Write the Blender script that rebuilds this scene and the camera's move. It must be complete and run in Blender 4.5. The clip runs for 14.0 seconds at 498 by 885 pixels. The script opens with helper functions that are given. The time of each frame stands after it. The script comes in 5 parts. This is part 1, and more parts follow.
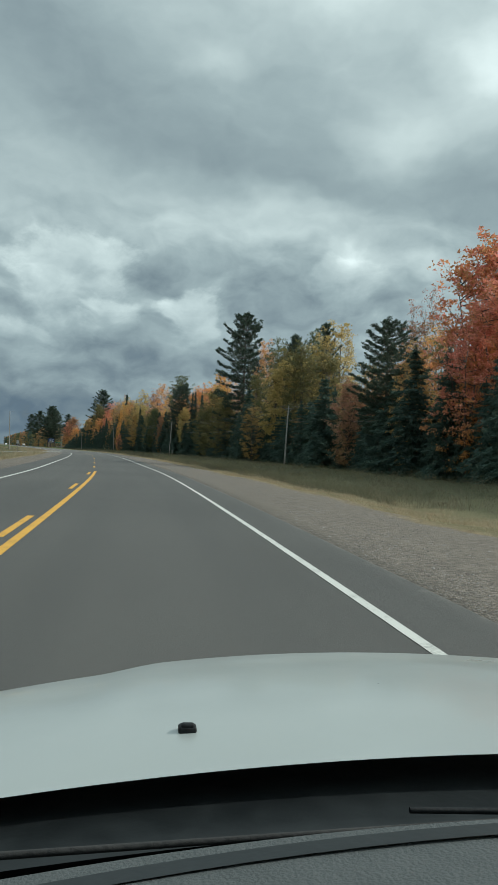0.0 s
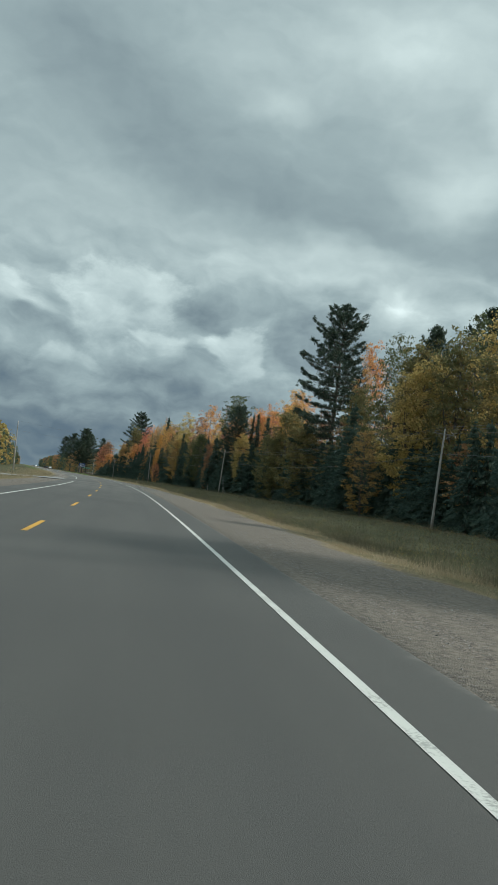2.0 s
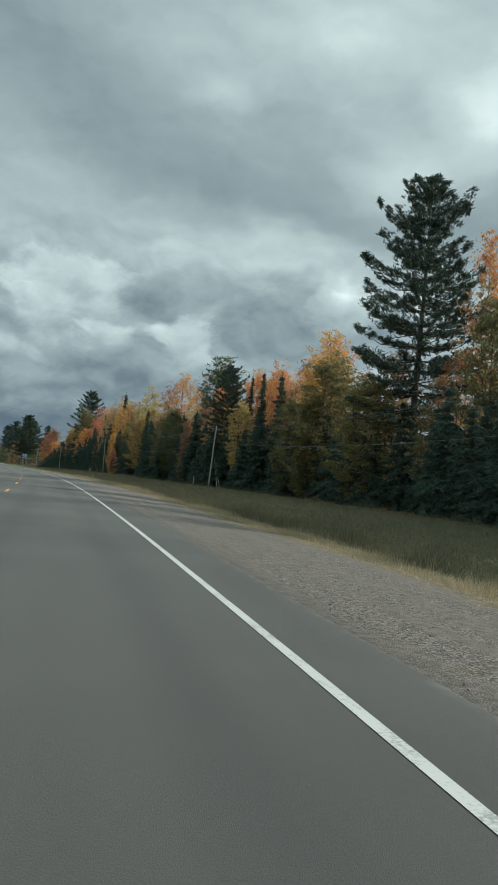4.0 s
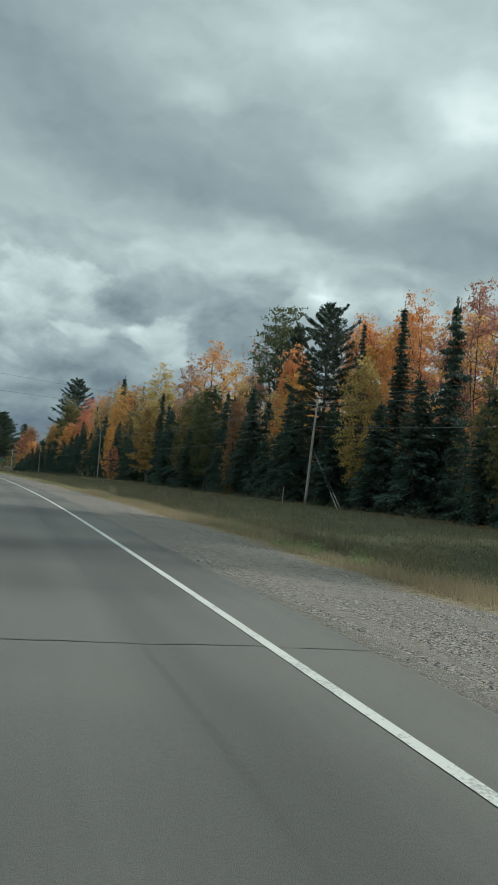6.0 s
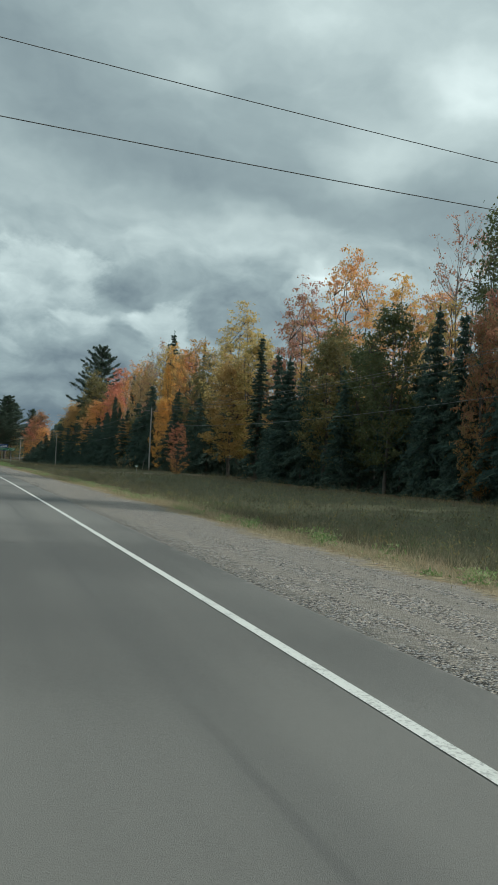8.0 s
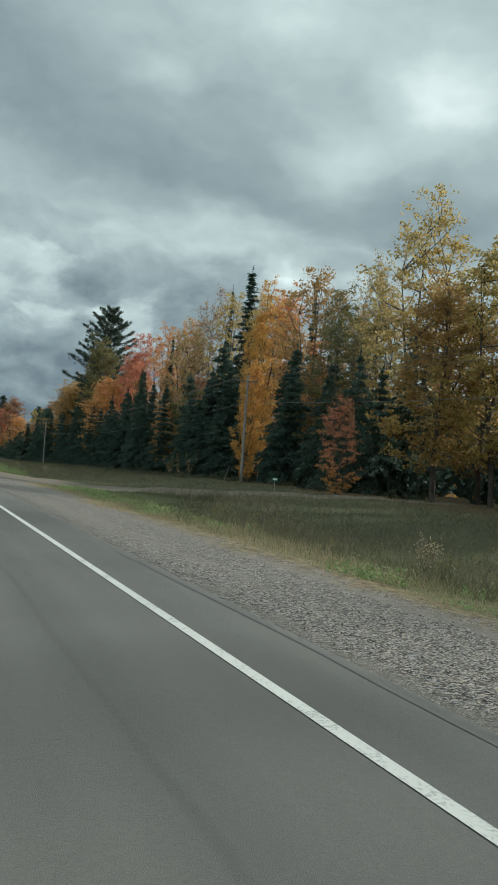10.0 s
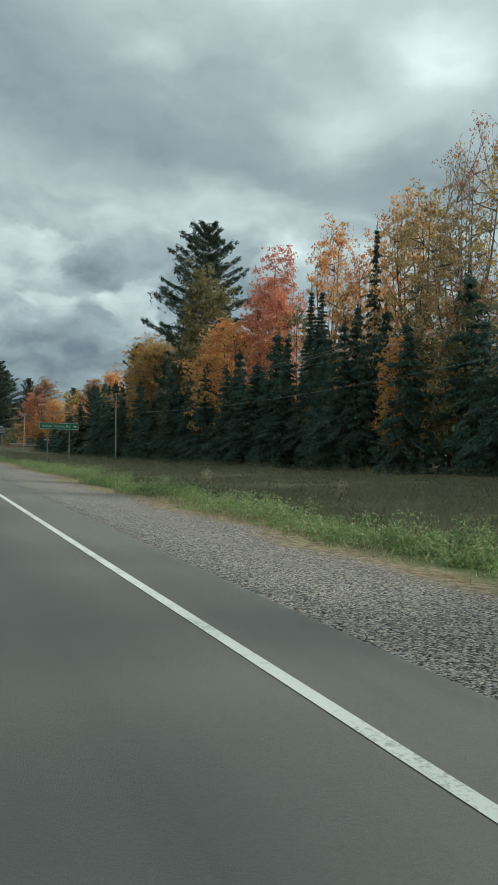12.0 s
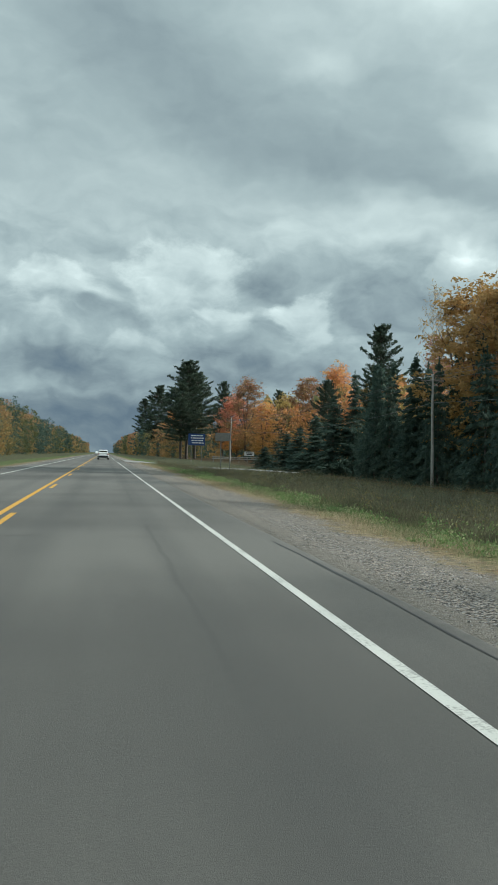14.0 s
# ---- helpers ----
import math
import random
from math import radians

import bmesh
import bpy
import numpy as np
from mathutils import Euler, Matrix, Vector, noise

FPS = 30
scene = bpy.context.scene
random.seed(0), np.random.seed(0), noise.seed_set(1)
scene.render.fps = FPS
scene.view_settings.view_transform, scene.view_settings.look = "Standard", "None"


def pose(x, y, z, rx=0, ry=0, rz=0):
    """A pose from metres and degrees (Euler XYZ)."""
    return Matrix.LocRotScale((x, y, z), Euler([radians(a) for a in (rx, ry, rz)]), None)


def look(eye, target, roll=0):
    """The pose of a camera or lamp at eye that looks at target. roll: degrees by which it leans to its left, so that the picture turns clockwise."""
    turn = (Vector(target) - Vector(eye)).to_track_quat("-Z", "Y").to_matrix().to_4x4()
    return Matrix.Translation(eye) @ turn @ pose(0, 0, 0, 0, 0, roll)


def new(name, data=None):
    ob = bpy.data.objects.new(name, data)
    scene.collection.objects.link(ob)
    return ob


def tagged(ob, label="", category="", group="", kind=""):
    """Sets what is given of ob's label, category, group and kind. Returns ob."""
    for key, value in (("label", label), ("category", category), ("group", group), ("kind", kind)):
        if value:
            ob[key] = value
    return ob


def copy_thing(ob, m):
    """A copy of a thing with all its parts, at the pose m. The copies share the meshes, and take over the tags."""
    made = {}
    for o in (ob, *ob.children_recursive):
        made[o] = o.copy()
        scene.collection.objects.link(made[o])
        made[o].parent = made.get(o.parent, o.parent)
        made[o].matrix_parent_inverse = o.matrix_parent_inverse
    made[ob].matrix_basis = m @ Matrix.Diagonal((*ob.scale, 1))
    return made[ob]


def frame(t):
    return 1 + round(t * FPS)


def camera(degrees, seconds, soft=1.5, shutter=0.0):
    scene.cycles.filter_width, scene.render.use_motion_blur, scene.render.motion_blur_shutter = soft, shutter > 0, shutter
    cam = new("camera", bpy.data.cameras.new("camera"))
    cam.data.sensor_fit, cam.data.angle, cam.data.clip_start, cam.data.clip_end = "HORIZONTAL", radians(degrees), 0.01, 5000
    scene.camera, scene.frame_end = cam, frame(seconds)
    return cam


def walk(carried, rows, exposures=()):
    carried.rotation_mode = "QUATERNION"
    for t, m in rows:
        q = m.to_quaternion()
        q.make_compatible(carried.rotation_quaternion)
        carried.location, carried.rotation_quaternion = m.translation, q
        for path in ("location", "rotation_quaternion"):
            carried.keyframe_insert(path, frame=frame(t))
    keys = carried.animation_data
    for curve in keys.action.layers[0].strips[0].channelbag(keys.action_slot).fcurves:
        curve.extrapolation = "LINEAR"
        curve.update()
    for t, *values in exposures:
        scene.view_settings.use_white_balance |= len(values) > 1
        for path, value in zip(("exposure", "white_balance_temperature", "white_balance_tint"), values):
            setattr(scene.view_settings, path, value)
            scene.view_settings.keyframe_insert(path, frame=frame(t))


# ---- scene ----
cam = camera(33.14, 14.0, soft=1.5)

# seconds, x, y, yaw to the right, pitch, roll; the lens rides 1.27 m above the road
EYE = 1.27
DRIVE = [
    (0, 0.00, 0.00, 17.66, 0.75, -2.34), (0.5, 2.71, 15.67, 17.25, 1.46, -4.16), (1, 5.26, 31.37, 14.98, 2.21, -6.02),
    (1.5, 7.65, 47.09, 13.91, 3.11, -6.53), (2, 9.89, 62.83, 15.26, 3.29, -6.74), (2.5, 11.98, 78.59, 16.66, 2.77, -6.29),
    (3, 13.92, 94.38, 17.18, 1.96, -4.86), (4.25, 18.16, 133.90, 19.00, 3.10, -5.40), (5.5, 21.53, 173.51, 19.82, 4.12, -5.48),
    (6, 22.65, 189.38, 20.20, 3.00, -4.88), (6.5, 23.61, 205.25, 19.91, 2.68, -4.33), (7, 24.41, 221.13, 19.80, 2.78, -4.26),
    (7.5, 25.05, 237.02, 19.65, 2.27, -3.05), (8, 25.52, 252.91, 19.90, 1.87, -3.33), (9.25, 26.28, 292.66, 21.60, 1.95, -4.00),
    (10.5, 26.61, 332.41, 23.00, 1.79, -4.79), (11, 26.66, 348.31, 22.92, 1.07, -3.54), (11.5, 26.66, 364.22, 22.48, 0.82, -2.92),
    (12, 26.63, 380.12, 21.56, 0.33, -1.29), (12.5, 26.58, 396.02, 19.97, -0.04, 0.11), (13, 26.55, 411.92, 14.45, 0.57, -0.40),
    (13.5, 26.53, 427.82, 11.66, 0.74, -1.51), (14, 26.52, 443.72, 9.86, 0.91, -1.43),
]
walk(cam, [(t, pose(x, y, EYE, 90 + p, r, -w)) for t, x, y, w, p, r in DRIVE],
     [(t, ev + 0.2, 6270, 3) for t, ev in ((0.0, 0.05), (0.8, 0.03), (1.15, -0.05), (1.45, -0.30), (1.75, -0.10), (2.1, 0.02), (2.6, -0.05), (3.0, 0.0), (4.8, 0.0), (5.4, 0.12), (6.0, 0.0), (10.3, 0.0), (11.5, 0.05), (12.2, 0.08), (12.8, 0.08), (13.4, 0.12), (14.0, 0.16))])

# ---- world and sun: a broken overcast sky, brighter towards the upper right ----
SUN_AZ, SUN_EL = 95.0, 33.0   # degrees to the right of +y, and up


class Nodes:
    """Short hand for node graphs."""

    def __init__(self, tree):
        self.t = tree
        tree.nodes.clear()

    def n(self, kind, **kw):
        node = self.t.nodes.new(kind)
        for k, v in kw.items():
            self.put(node.inputs[k], v)
        return node

    def uv(self, name):
        node = self.t.nodes.new("ShaderNodeUVMap")
        node.uv_map = name
        return node.outputs[0]

    def put(self, sock, v):
        if isinstance(v, bpy.types.NodeSocket):
            self.t.links.new(v, sock)
        else:
            sock.default_value = v

    def m(self, op, a, b=0.0, c=0.0, clamp=False):
        node = self.t.nodes.new("ShaderNodeMath")
        node.operation, node.use_clamp = op, clamp
        for i, v in enumerate((a, b, c)):
            self.put(node.inputs[i], v)
        return node.outputs[0]

    def mix(self, f, a, b, blend="MIX"):
        node = self.t.nodes.new("ShaderNodeMix")
        node.data_type, node.blend_type = "RGBA", blend
        self.put(node.inputs[0], f)
        for i, v in ((6, a), (7, b)):
            self.put(node.inputs[i], (*v, 1.0) if isinstance(v, tuple) and len(v) == 3 else v)
        return node.outputs[2]

    def step(self, x, lo, hi, a=0.0, b=1.0):
        node = self.t.nodes.new("ShaderNodeMapRange")
        node.interpolation_type = "SMOOTHSTEP"
        for i, v in enumerate((x, lo, hi, a, b)):
            self.put(node.inputs[i], v)
        return node.outputs[0]

    def noise(self, vec, scale, detail=4.0, rough=0.5, lac=2.0):
        node = self.t.nodes.new("ShaderNodeTexNoise")
        self.put(node.inputs["Vector"], vec)
        node.inputs["Scale"].default_value, node.inputs["Detail"].default_value = scale, detail
        node.inputs["Roughness"].default_value, node.inputs["Lacunarity"].default_value = rough, lac
        return node.outputs[0]

    def xyz(self, x, y, z=0.0):
        node = self.t.nodes.new("ShaderNodeCombineXYZ")
        for i, v in enumerate((x, y, z)):
            self.put(node.inputs[i], v)
        return node.outputs[0]

    def split(self, v):
        node = self.t.nodes.new("ShaderNodeSeparateXYZ")
        self.put(node.inputs[0], v)
        return node.outputs


world = bpy.data.worlds.new("world")
scene.world = world
world.use_nodes = True
W = Nodes(world.node_tree)
sky = W.n("ShaderNodeTexSky")
sky.sky_type, sky.sun_disc = "NISHITA", False
sky.sun_elevation, sky.sun_rotation = radians(SUN_EL), radians(SUN_AZ)
gx, gy, gz = W.split(W.n("ShaderNodeTexCoord").outputs["Generated"])
az = W.m("MULTIPLY", W.m("ARCTAN2", gx, gy), 57.296)
el = W.m("MULTIPLY", W.m("ARCSINE", gz), 57.296)
# billows: the direction is warped by noise, so that every bank and puff gets a torn outline
def swirl(a, e, seed, detail=6.0, rough=0.6):
    return W.m("SUBTRACT", W.noise(W.xyz(a, e, seed), 1.0, detail, rough), 0.5)


wa = swirl(W.m("MULTIPLY", az, 0.20), W.m("MULTIPLY", el, 0.27), 3.1, 3.5, 0.5)
wb = swirl(W.m("MULTIPLY", az, 0.20), W.m("MULTIPLY", el, 0.27), 9.7, 3.5, 0.5)
azw = W.m("ADD", az, W.m("MULTIPLY", wa, 4.5))
elw = W.m("ADD", el, W.m("MULTIPLY", wb, 3.4))
low = W.step(el, 18.5, 11.0)                                # cumulus below, a smooth deck above


def billow(da, de):
    """Rounded cloud relief at a small offset from the viewed direction."""
    a, e = W.m("ADD", azw, da), W.m("ADD", elw, de)
    return swirl(W.m("MULTIPLY", a, 0.26), W.m("MULTIPLY", e, 0.46), 7.7, 5.0, 0.5)


here = billow(0.0, 0.0)
relief = W.m("SUBTRACT", here, billow(0.55, 0.75))          # lit from the upper right
broad = swirl(W.m("MULTIPLY", azw, 0.07), W.m("MULTIPLY", elw, 0.14), 5.3, 3.0, 0.5)
fine = swirl(W.m("MULTIPLY", az, 0.55), W.m("MULTIPLY", el, 0.75), 1.9, 7.0, 0.62)
streak = swirl(W.m("MULTIPLY", azw, 0.10), W.m("ADD", W.m("MULTIPLY", elw, 0.75), W.m("MULTIPLY", azw, 0.10)), 4.4, 4.0, 0.55)
light = W.step(el, -2.0, 17.0, 0.40, 0.545)
for layer, smooth_gain, puffy_gain in ((broad, 0.14, 0.12), (here, 0.08, 0.15), (relief, 0.04, 0.28), (fine, 0.03, 0.10), (streak, 0.03, 0.06)):
    light = W.m("ADD", light, W.m("MULTIPLY", layer, W.m("ADD", smooth_gain, W.m("MULTIPLY", low, puffy_gain - smooth_gain))))


def bell(a, e, w, h):
    da = W.m("DIVIDE", W.m("SUBTRACT", azw, a), w)
    de = W.m("DIVIDE", W.m("SUBTRACT", elw, e), h)
    r2 = W.m("ADD", W.m("MULTIPLY", da, da), W.m("MULTIPLY", de, de))
    return W.m("POWER", 2.718, W.m("MULTIPLY", r2, -1.0))


# the grey deck: a long bank with a torn lower edge that falls to the right
below = W.m("SUBTRACT", elw, W.m("SUBTRACT", 20.4, W.m("MULTIPLY", azw, 0.14)))
deck = W.m("MULTIPLY", W.step(below, -1.5, 0.9), W.step(below, 8.0, 1.5))
deck = W.m("MULTIPLY", deck, W.m("MULTIPLY", W.step(azw, -4.0, 6.0), W.step(azw, 44.0, 34.0)))
light = W.m("SUBTRACT", light, W.m("MULTIPLY", deck, 0.105))
# soft banks: heading, height, width, tallness, gain
for a, e, w, h, gain in [(27.0, 20.8, 3.6, 2.2, 0.20), (33.5, 24.5, 4.0, 3.6, 0.22), (24, 29.5, 5, 3, 0.10), (23.8, 13.7, 2.2, 1.0, 0.15), (28.5, 13.0, 2.6, 0.9, 0.10),
                         (15, 15.2, 7, 1.6, 0.10), (20, 16.4, 4, 1.2, 0.05), (14.5, 25.4, 2.2, 0.9, 0.08), (-4, 21, 4, 3, -0.03), (-1, 27, 6, 3.5, -0.12),
                         (7, 25, 6, 2.6, -0.06), (18, 24.5, 3, 2, -0.04), (20, 29.0, 5, 2, 0.06)]:
    light = W.m("ADD", light, W.m("MULTIPLY", bell(a, e, w, h), gain))
for a, e, w, h, gain in [(11.0, 11.7, 2.0, 1.0, -0.11), (18.9, 11.4, 3.4, 1.6, -0.10), (8, 6.6, 4.5, 1.1, -0.12), (-3, 6.2, 4.0, 1.2, -0.13), (14, 5.4, 5, 0.9, -0.07),
                         (1, 2.2, 7, 1.9, -0.17), (-4, 4.2, 4.5, 0.5, 0.10), (2.4, 5.9, 1.5, 0.9, 0.06), (13, 7.2, 2.5, 0.8, 0.06), (24, 10.2, 3.5, 1.1, -0.05)]:
    light = W.m("ADD", light, W.m("MULTIPLY", bell(a, e, w, h), gain))
# cumulus heads: crisp curled tops, soft undersides: heading, height of the head's middle, width, rise, depth, gain
curl = W.m("ADD", W.m("MULTIPLY", fine, 1.0), W.m("MULTIPLY", here, 1.3))
for a, e, w, up, down, gain in [(5.2, 12.4, 4.8, 2.2, 4.5, 0.12), (13.6, 10.0, 2.4, 1.7, 3.6, 0.15), (-3.6, 11.4, 3.4, 1.7, 3.6, 0.10), (8.3, 9.4, 2.4, 1.2, 2.4, 0.09), (1.5, 7.6, 2.4, 1.1, 2.0, 0.08), (23.5, 12.2, 3.0, 1.6, 3.0, 0.07)]:
    da = W.m("DIVIDE", W.m("SUBTRACT", azw, a), w)
    over = W.m("SUBTRACT", elw, e)
    de = W.m("ADD", W.m("DIVIDE", W.m("MAXIMUM", over, 0.0), up), W.m("DIVIDE", W.m("MINIMUM", over, 0.0), down))
    body = W.m("SUBTRACT", W.m("ADD", 1.0, curl), W.m("ADD", W.m("MULTIPLY", da, da), W.m("MULTIPLY", de, de)))
    head = W.m("MULTIPLY", W.step(body, 0.0, 0.62), W.step(over, -down, up * 0.5, 0.15, 1.0))
    light = W.m("ADD", light, W.m("MULTIPLY", head, gain))
ramp = W.n("ShaderNodeValToRGB")
W.put(ramp.inputs[0], light)
stops = [(0.18, (0.080, 0.120, 0.170)), (0.34, (0.165, 0.212, 0.245)), (0.50, (0.303, 0.370, 0.393)), (0.66, (0.50, 0.578, 0.590)), (0.88, (0.88, 0.97, 0.975))]
while len(ramp.color_ramp.elements) < len(stops):
    ramp.color_ramp.elements.new(0.5)
for stop, (place, colour) in zip(ramp.color_ramp.elements, stops):
    stop.position, stop.color = place, (*colour, 1)
# an overcast vault is brightest overhead
vault = W.step(el, 30.0, 80.0, 1.0, 2.2)
neutral = W.mix(W.step(el, 7.0, 19.0), (1.0, 1.0, 1.0), (1.01, 1.0, 0.99))
clouds = W.n("ShaderNodeBackground", Color=W.mix(1.0, ramp.outputs[0], neutral, "MULTIPLY"), Strength=vault)
blue = W.n("ShaderNodeBackground", Color=sky.outputs[0], Strength=0.06)
gap = W.step(light, 0.10, 0.24)
both = W.n("ShaderNodeMixShader")
W.put(both.inputs[0], gap), W.put(both.inputs[1], blue.outputs[0]), W.put(both.inputs[2], clouds.outputs[0])
W.put(W.n("ShaderNodeOutputWorld").inputs[0], both.outputs[0])

sun = new("sun", bpy.data.lights.new("sun", "SUN"))
sun.data.energy, sun.data.angle, sun.data.color = 2.8, radians(1.8), (1.0, 0.95, 0.88)
sx, sy = math.sin(radians(SUN_AZ)), math.cos(radians(SUN_AZ))
sun.matrix_world = look((sx * 80, sy * 80, 80 * math.tan(radians(SUN_EL))), (0, 0, 0))


# ---- materials ----
def material(name):
    mat = bpy.data.materials.new(name)
    mat.use_nodes = True
    g = Nodes(mat.node_tree)
    out = g.n("ShaderNodeOutputMaterial")
    bsdf = g.n("ShaderNodeBsdfPrincipled")
    g.put(out.inputs[0], bsdf.outputs[0])
    return mat, g, bsdf


def bump(g, bsdf, height, strength, distance):
    b = g.n("ShaderNodeBump")
    g.put(b.inputs["Height"], height)
    b.inputs["Strength"].default_value, b.inputs["Distance"].default_value = strength, distance
    g.put(bsdf.inputs["Normal"], b.outputs[0])


def plain(name, a, b, rough=0.6, scale=4.0, metal=0.0, relief=0.2, coat=0.0, gloss=0.5):
    """Two tones mixed by coarse and fine noise."""
    mat, g, bsdf = material(name)
    co = g.n("ShaderNodeTexCoord").outputs["Object"]
    big, small = g.noise(co, scale, 4), g.noise(co, scale * 9, 5)
    f = g.step(g.m("ADD", g.m("MULTIPLY", big, 0.6), g.m("MULTIPLY", small, 0.4)), 0.35, 0.65)
    g.put(bsdf.inputs["Base Color"], g.mix(f, a, b))
    g.put(bsdf.inputs["Roughness"], g.step(small, 0.2, 0.8, rough - 0.08, rough + 0.08))
    bsdf.inputs["Metallic"].default_value = metal
    bsdf.inputs["Coat Weight"].default_value = coat
    bsdf.inputs["Coat Roughness"].default_value = 0.08
    bsdf.inputs["Specular IOR Level"].default_value = gloss
    if relief:
        bump(g, bsdf, small, relief, 0.02)
    return mat


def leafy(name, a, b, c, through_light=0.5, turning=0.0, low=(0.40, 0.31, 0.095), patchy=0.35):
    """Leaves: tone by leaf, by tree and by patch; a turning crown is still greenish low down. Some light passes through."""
    a, b, c = [tuple(0.84 * v + 0.16 * (0.35 * k[0] + 0.5 * k[1] + 0.15 * k[2]) for v in k) for k in (a, b, c)]
    mat, g, bsdf = material(name)
    geo, info = g.n("ShaderNodeNewGeometry"), g.n("ShaderNodeObjectInfo")
    co = g.n("ShaderNodeTexCoord").outputs["Object"]
    island, tree = geo.outputs["Random Per Island"], info.outputs["Random"]
    patch = g.noise(co, patchy, 3)
    f = g.step(g.m("ADD", g.m("MULTIPLY", patch, 0.75), g.m("MULTIPLY", tree, 0.25)), 0.36, 0.66)
    col = g.mix(f, a, b)
    col = g.mix(g.step(g.m("ADD", g.m("MULTIPLY", island, 0.65), g.m("MULTIPLY", g.noise(co, 0.9, 2), 0.5)), 0.62, 0.82), col, c)
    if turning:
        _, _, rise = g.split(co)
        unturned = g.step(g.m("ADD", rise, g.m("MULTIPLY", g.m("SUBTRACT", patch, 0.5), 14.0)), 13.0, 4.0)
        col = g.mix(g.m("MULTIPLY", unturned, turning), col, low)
    col = g.mix(1.0, col, g.xyz(*[g.step(island, 0.0, 1.0, 0.78, 1.18)] * 3), "MULTIPLY")
    g.put(bsdf.inputs["Base Color"], col)
    bsdf.inputs["Roughness"].default_value = 0.65
    bsdf.inputs["Specular IOR Level"].default_value = 0.25
    tr = g.n("ShaderNodeBsdfTranslucent", Color=col)
    mixer = g.n("ShaderNodeMixShader")
    mixer.inputs[0].default_value = through_light
    g.put(mixer.inputs[1], bsdf.outputs[0]), g.put(mixer.inputs[2], tr.outputs[0])
    out = [n for n in g.t.nodes if n.type == "OUTPUT_MATERIAL"][0]
    g.put(out.inputs[0], mixer.outputs[0])
    return mat


LEAF = {
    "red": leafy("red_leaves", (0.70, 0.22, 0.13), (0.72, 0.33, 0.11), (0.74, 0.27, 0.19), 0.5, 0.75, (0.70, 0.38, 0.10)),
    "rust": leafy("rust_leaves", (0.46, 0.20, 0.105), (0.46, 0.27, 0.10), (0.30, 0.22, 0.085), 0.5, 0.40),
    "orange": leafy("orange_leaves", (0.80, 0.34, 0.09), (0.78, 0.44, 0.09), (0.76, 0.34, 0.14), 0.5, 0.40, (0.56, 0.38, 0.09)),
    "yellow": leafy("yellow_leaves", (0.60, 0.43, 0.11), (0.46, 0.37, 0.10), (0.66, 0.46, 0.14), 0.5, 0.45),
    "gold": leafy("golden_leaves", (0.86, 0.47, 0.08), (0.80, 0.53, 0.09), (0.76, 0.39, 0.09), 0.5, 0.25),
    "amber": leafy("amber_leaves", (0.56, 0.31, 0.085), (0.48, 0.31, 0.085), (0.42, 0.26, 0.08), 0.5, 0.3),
    "olive": leafy("olive_leaves", (0.23, 0.205, 0.075), (0.33, 0.255, 0.085), (0.15, 0.165, 0.065)),
    "green": leafy("green_leaves", (0.12, 0.15, 0.06), (0.19, 0.185, 0.07), (0.09, 0.12, 0.05)),
    "pale": leafy("pale_leaves", (0.52, 0.37, 0.15), (0.48, 0.31, 0.10), (0.58, 0.44, 0.22)),
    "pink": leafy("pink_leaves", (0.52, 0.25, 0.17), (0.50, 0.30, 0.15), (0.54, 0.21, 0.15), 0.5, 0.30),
    "dark": leafy("dark_needles", (0.066, 0.122, 0.100), (0.078, 0.136, 0.106), (0.090, 0.138, 0.098), 0.40),
    "pine": leafy("pine_needles", (0.056, 0.092, 0.070), (0.074, 0.114, 0.078), (0.090, 0.124, 0.078), 0.3),
    "weed": leafy("weed_stems", (0.150, 0.130, 0.078), (0.105, 0.128, 0.060), (0.190, 0.168, 0.105), 0.40, patchy=0.12),
    "straw": leafy("straw_blades", (0.50, 0.385, 0.235), (0.41, 0.315, 0.185), (0.30, 0.25, 0.135), 0.35, patchy=0.2),
    "forb": leafy("forb_leaves", (0.17, 0.29, 0.085), (0.25, 0.36, 0.115), (0.33, 0.34, 0.16), 0.42, patchy=0.8),
    "grass": leafy("grass_blades", (0.10, 0.15, 0.05), (0.16, 0.19, 0.068), (0.24, 0.22, 0.11), 0.25, patchy=0.2),
}
BARK = plain("bark", (0.07, 0.06, 0.052), (0.15, 0.135, 0.12), 0.9, 1.5, relief=0.8)
PALE_BARK = plain("pale_bark", (0.20, 0.185, 0.165), (0.32, 0.30, 0.28), 0.85, 1.5, relief=0.5)
POLE_WOOD = plain("weathered_wood", (0.30, 0.285, 0.265), (0.42, 0.40, 0.375), 0.85, 3.0, relief=0.5)
GREY_WOOD = plain("grey_post_wood", (0.20, 0.19, 0.18), (0.30, 0.285, 0.27), 0.85, 5.0, relief=0.5)
METAL = plain("galvanised_steel", (0.38, 0.39, 0.39), (0.5, 0.5, 0.5), 0.4, 8.0, 0.9, 0.1)
WIRE = plain("weathered_wire", (0.14, 0.145, 0.15), (0.20, 0.205, 0.21), 0.5, 3.0, relief=0)
CERAMIC = plain("insulator_glaze", (0.10, 0.09, 0.09), (0.16, 0.14, 0.13), 0.3, 9.0, relief=0)
SIGN_GREEN = plain("sign_green", (0.012, 0.16, 0.085), (0.016, 0.19, 0.10), 0.4, 2.0, relief=0.02)
SIGN_BLUE = plain("sign_blue", (0.012, 0.045, 0.16), (0.016, 0.055, 0.19), 0.4, 2.0, relief=0.02)
SIGN_WHITE = plain("sign_white", (0.72, 0.74, 0.73), (0.80, 0.82, 0.80), 0.45, 3.0, relief=0.02)
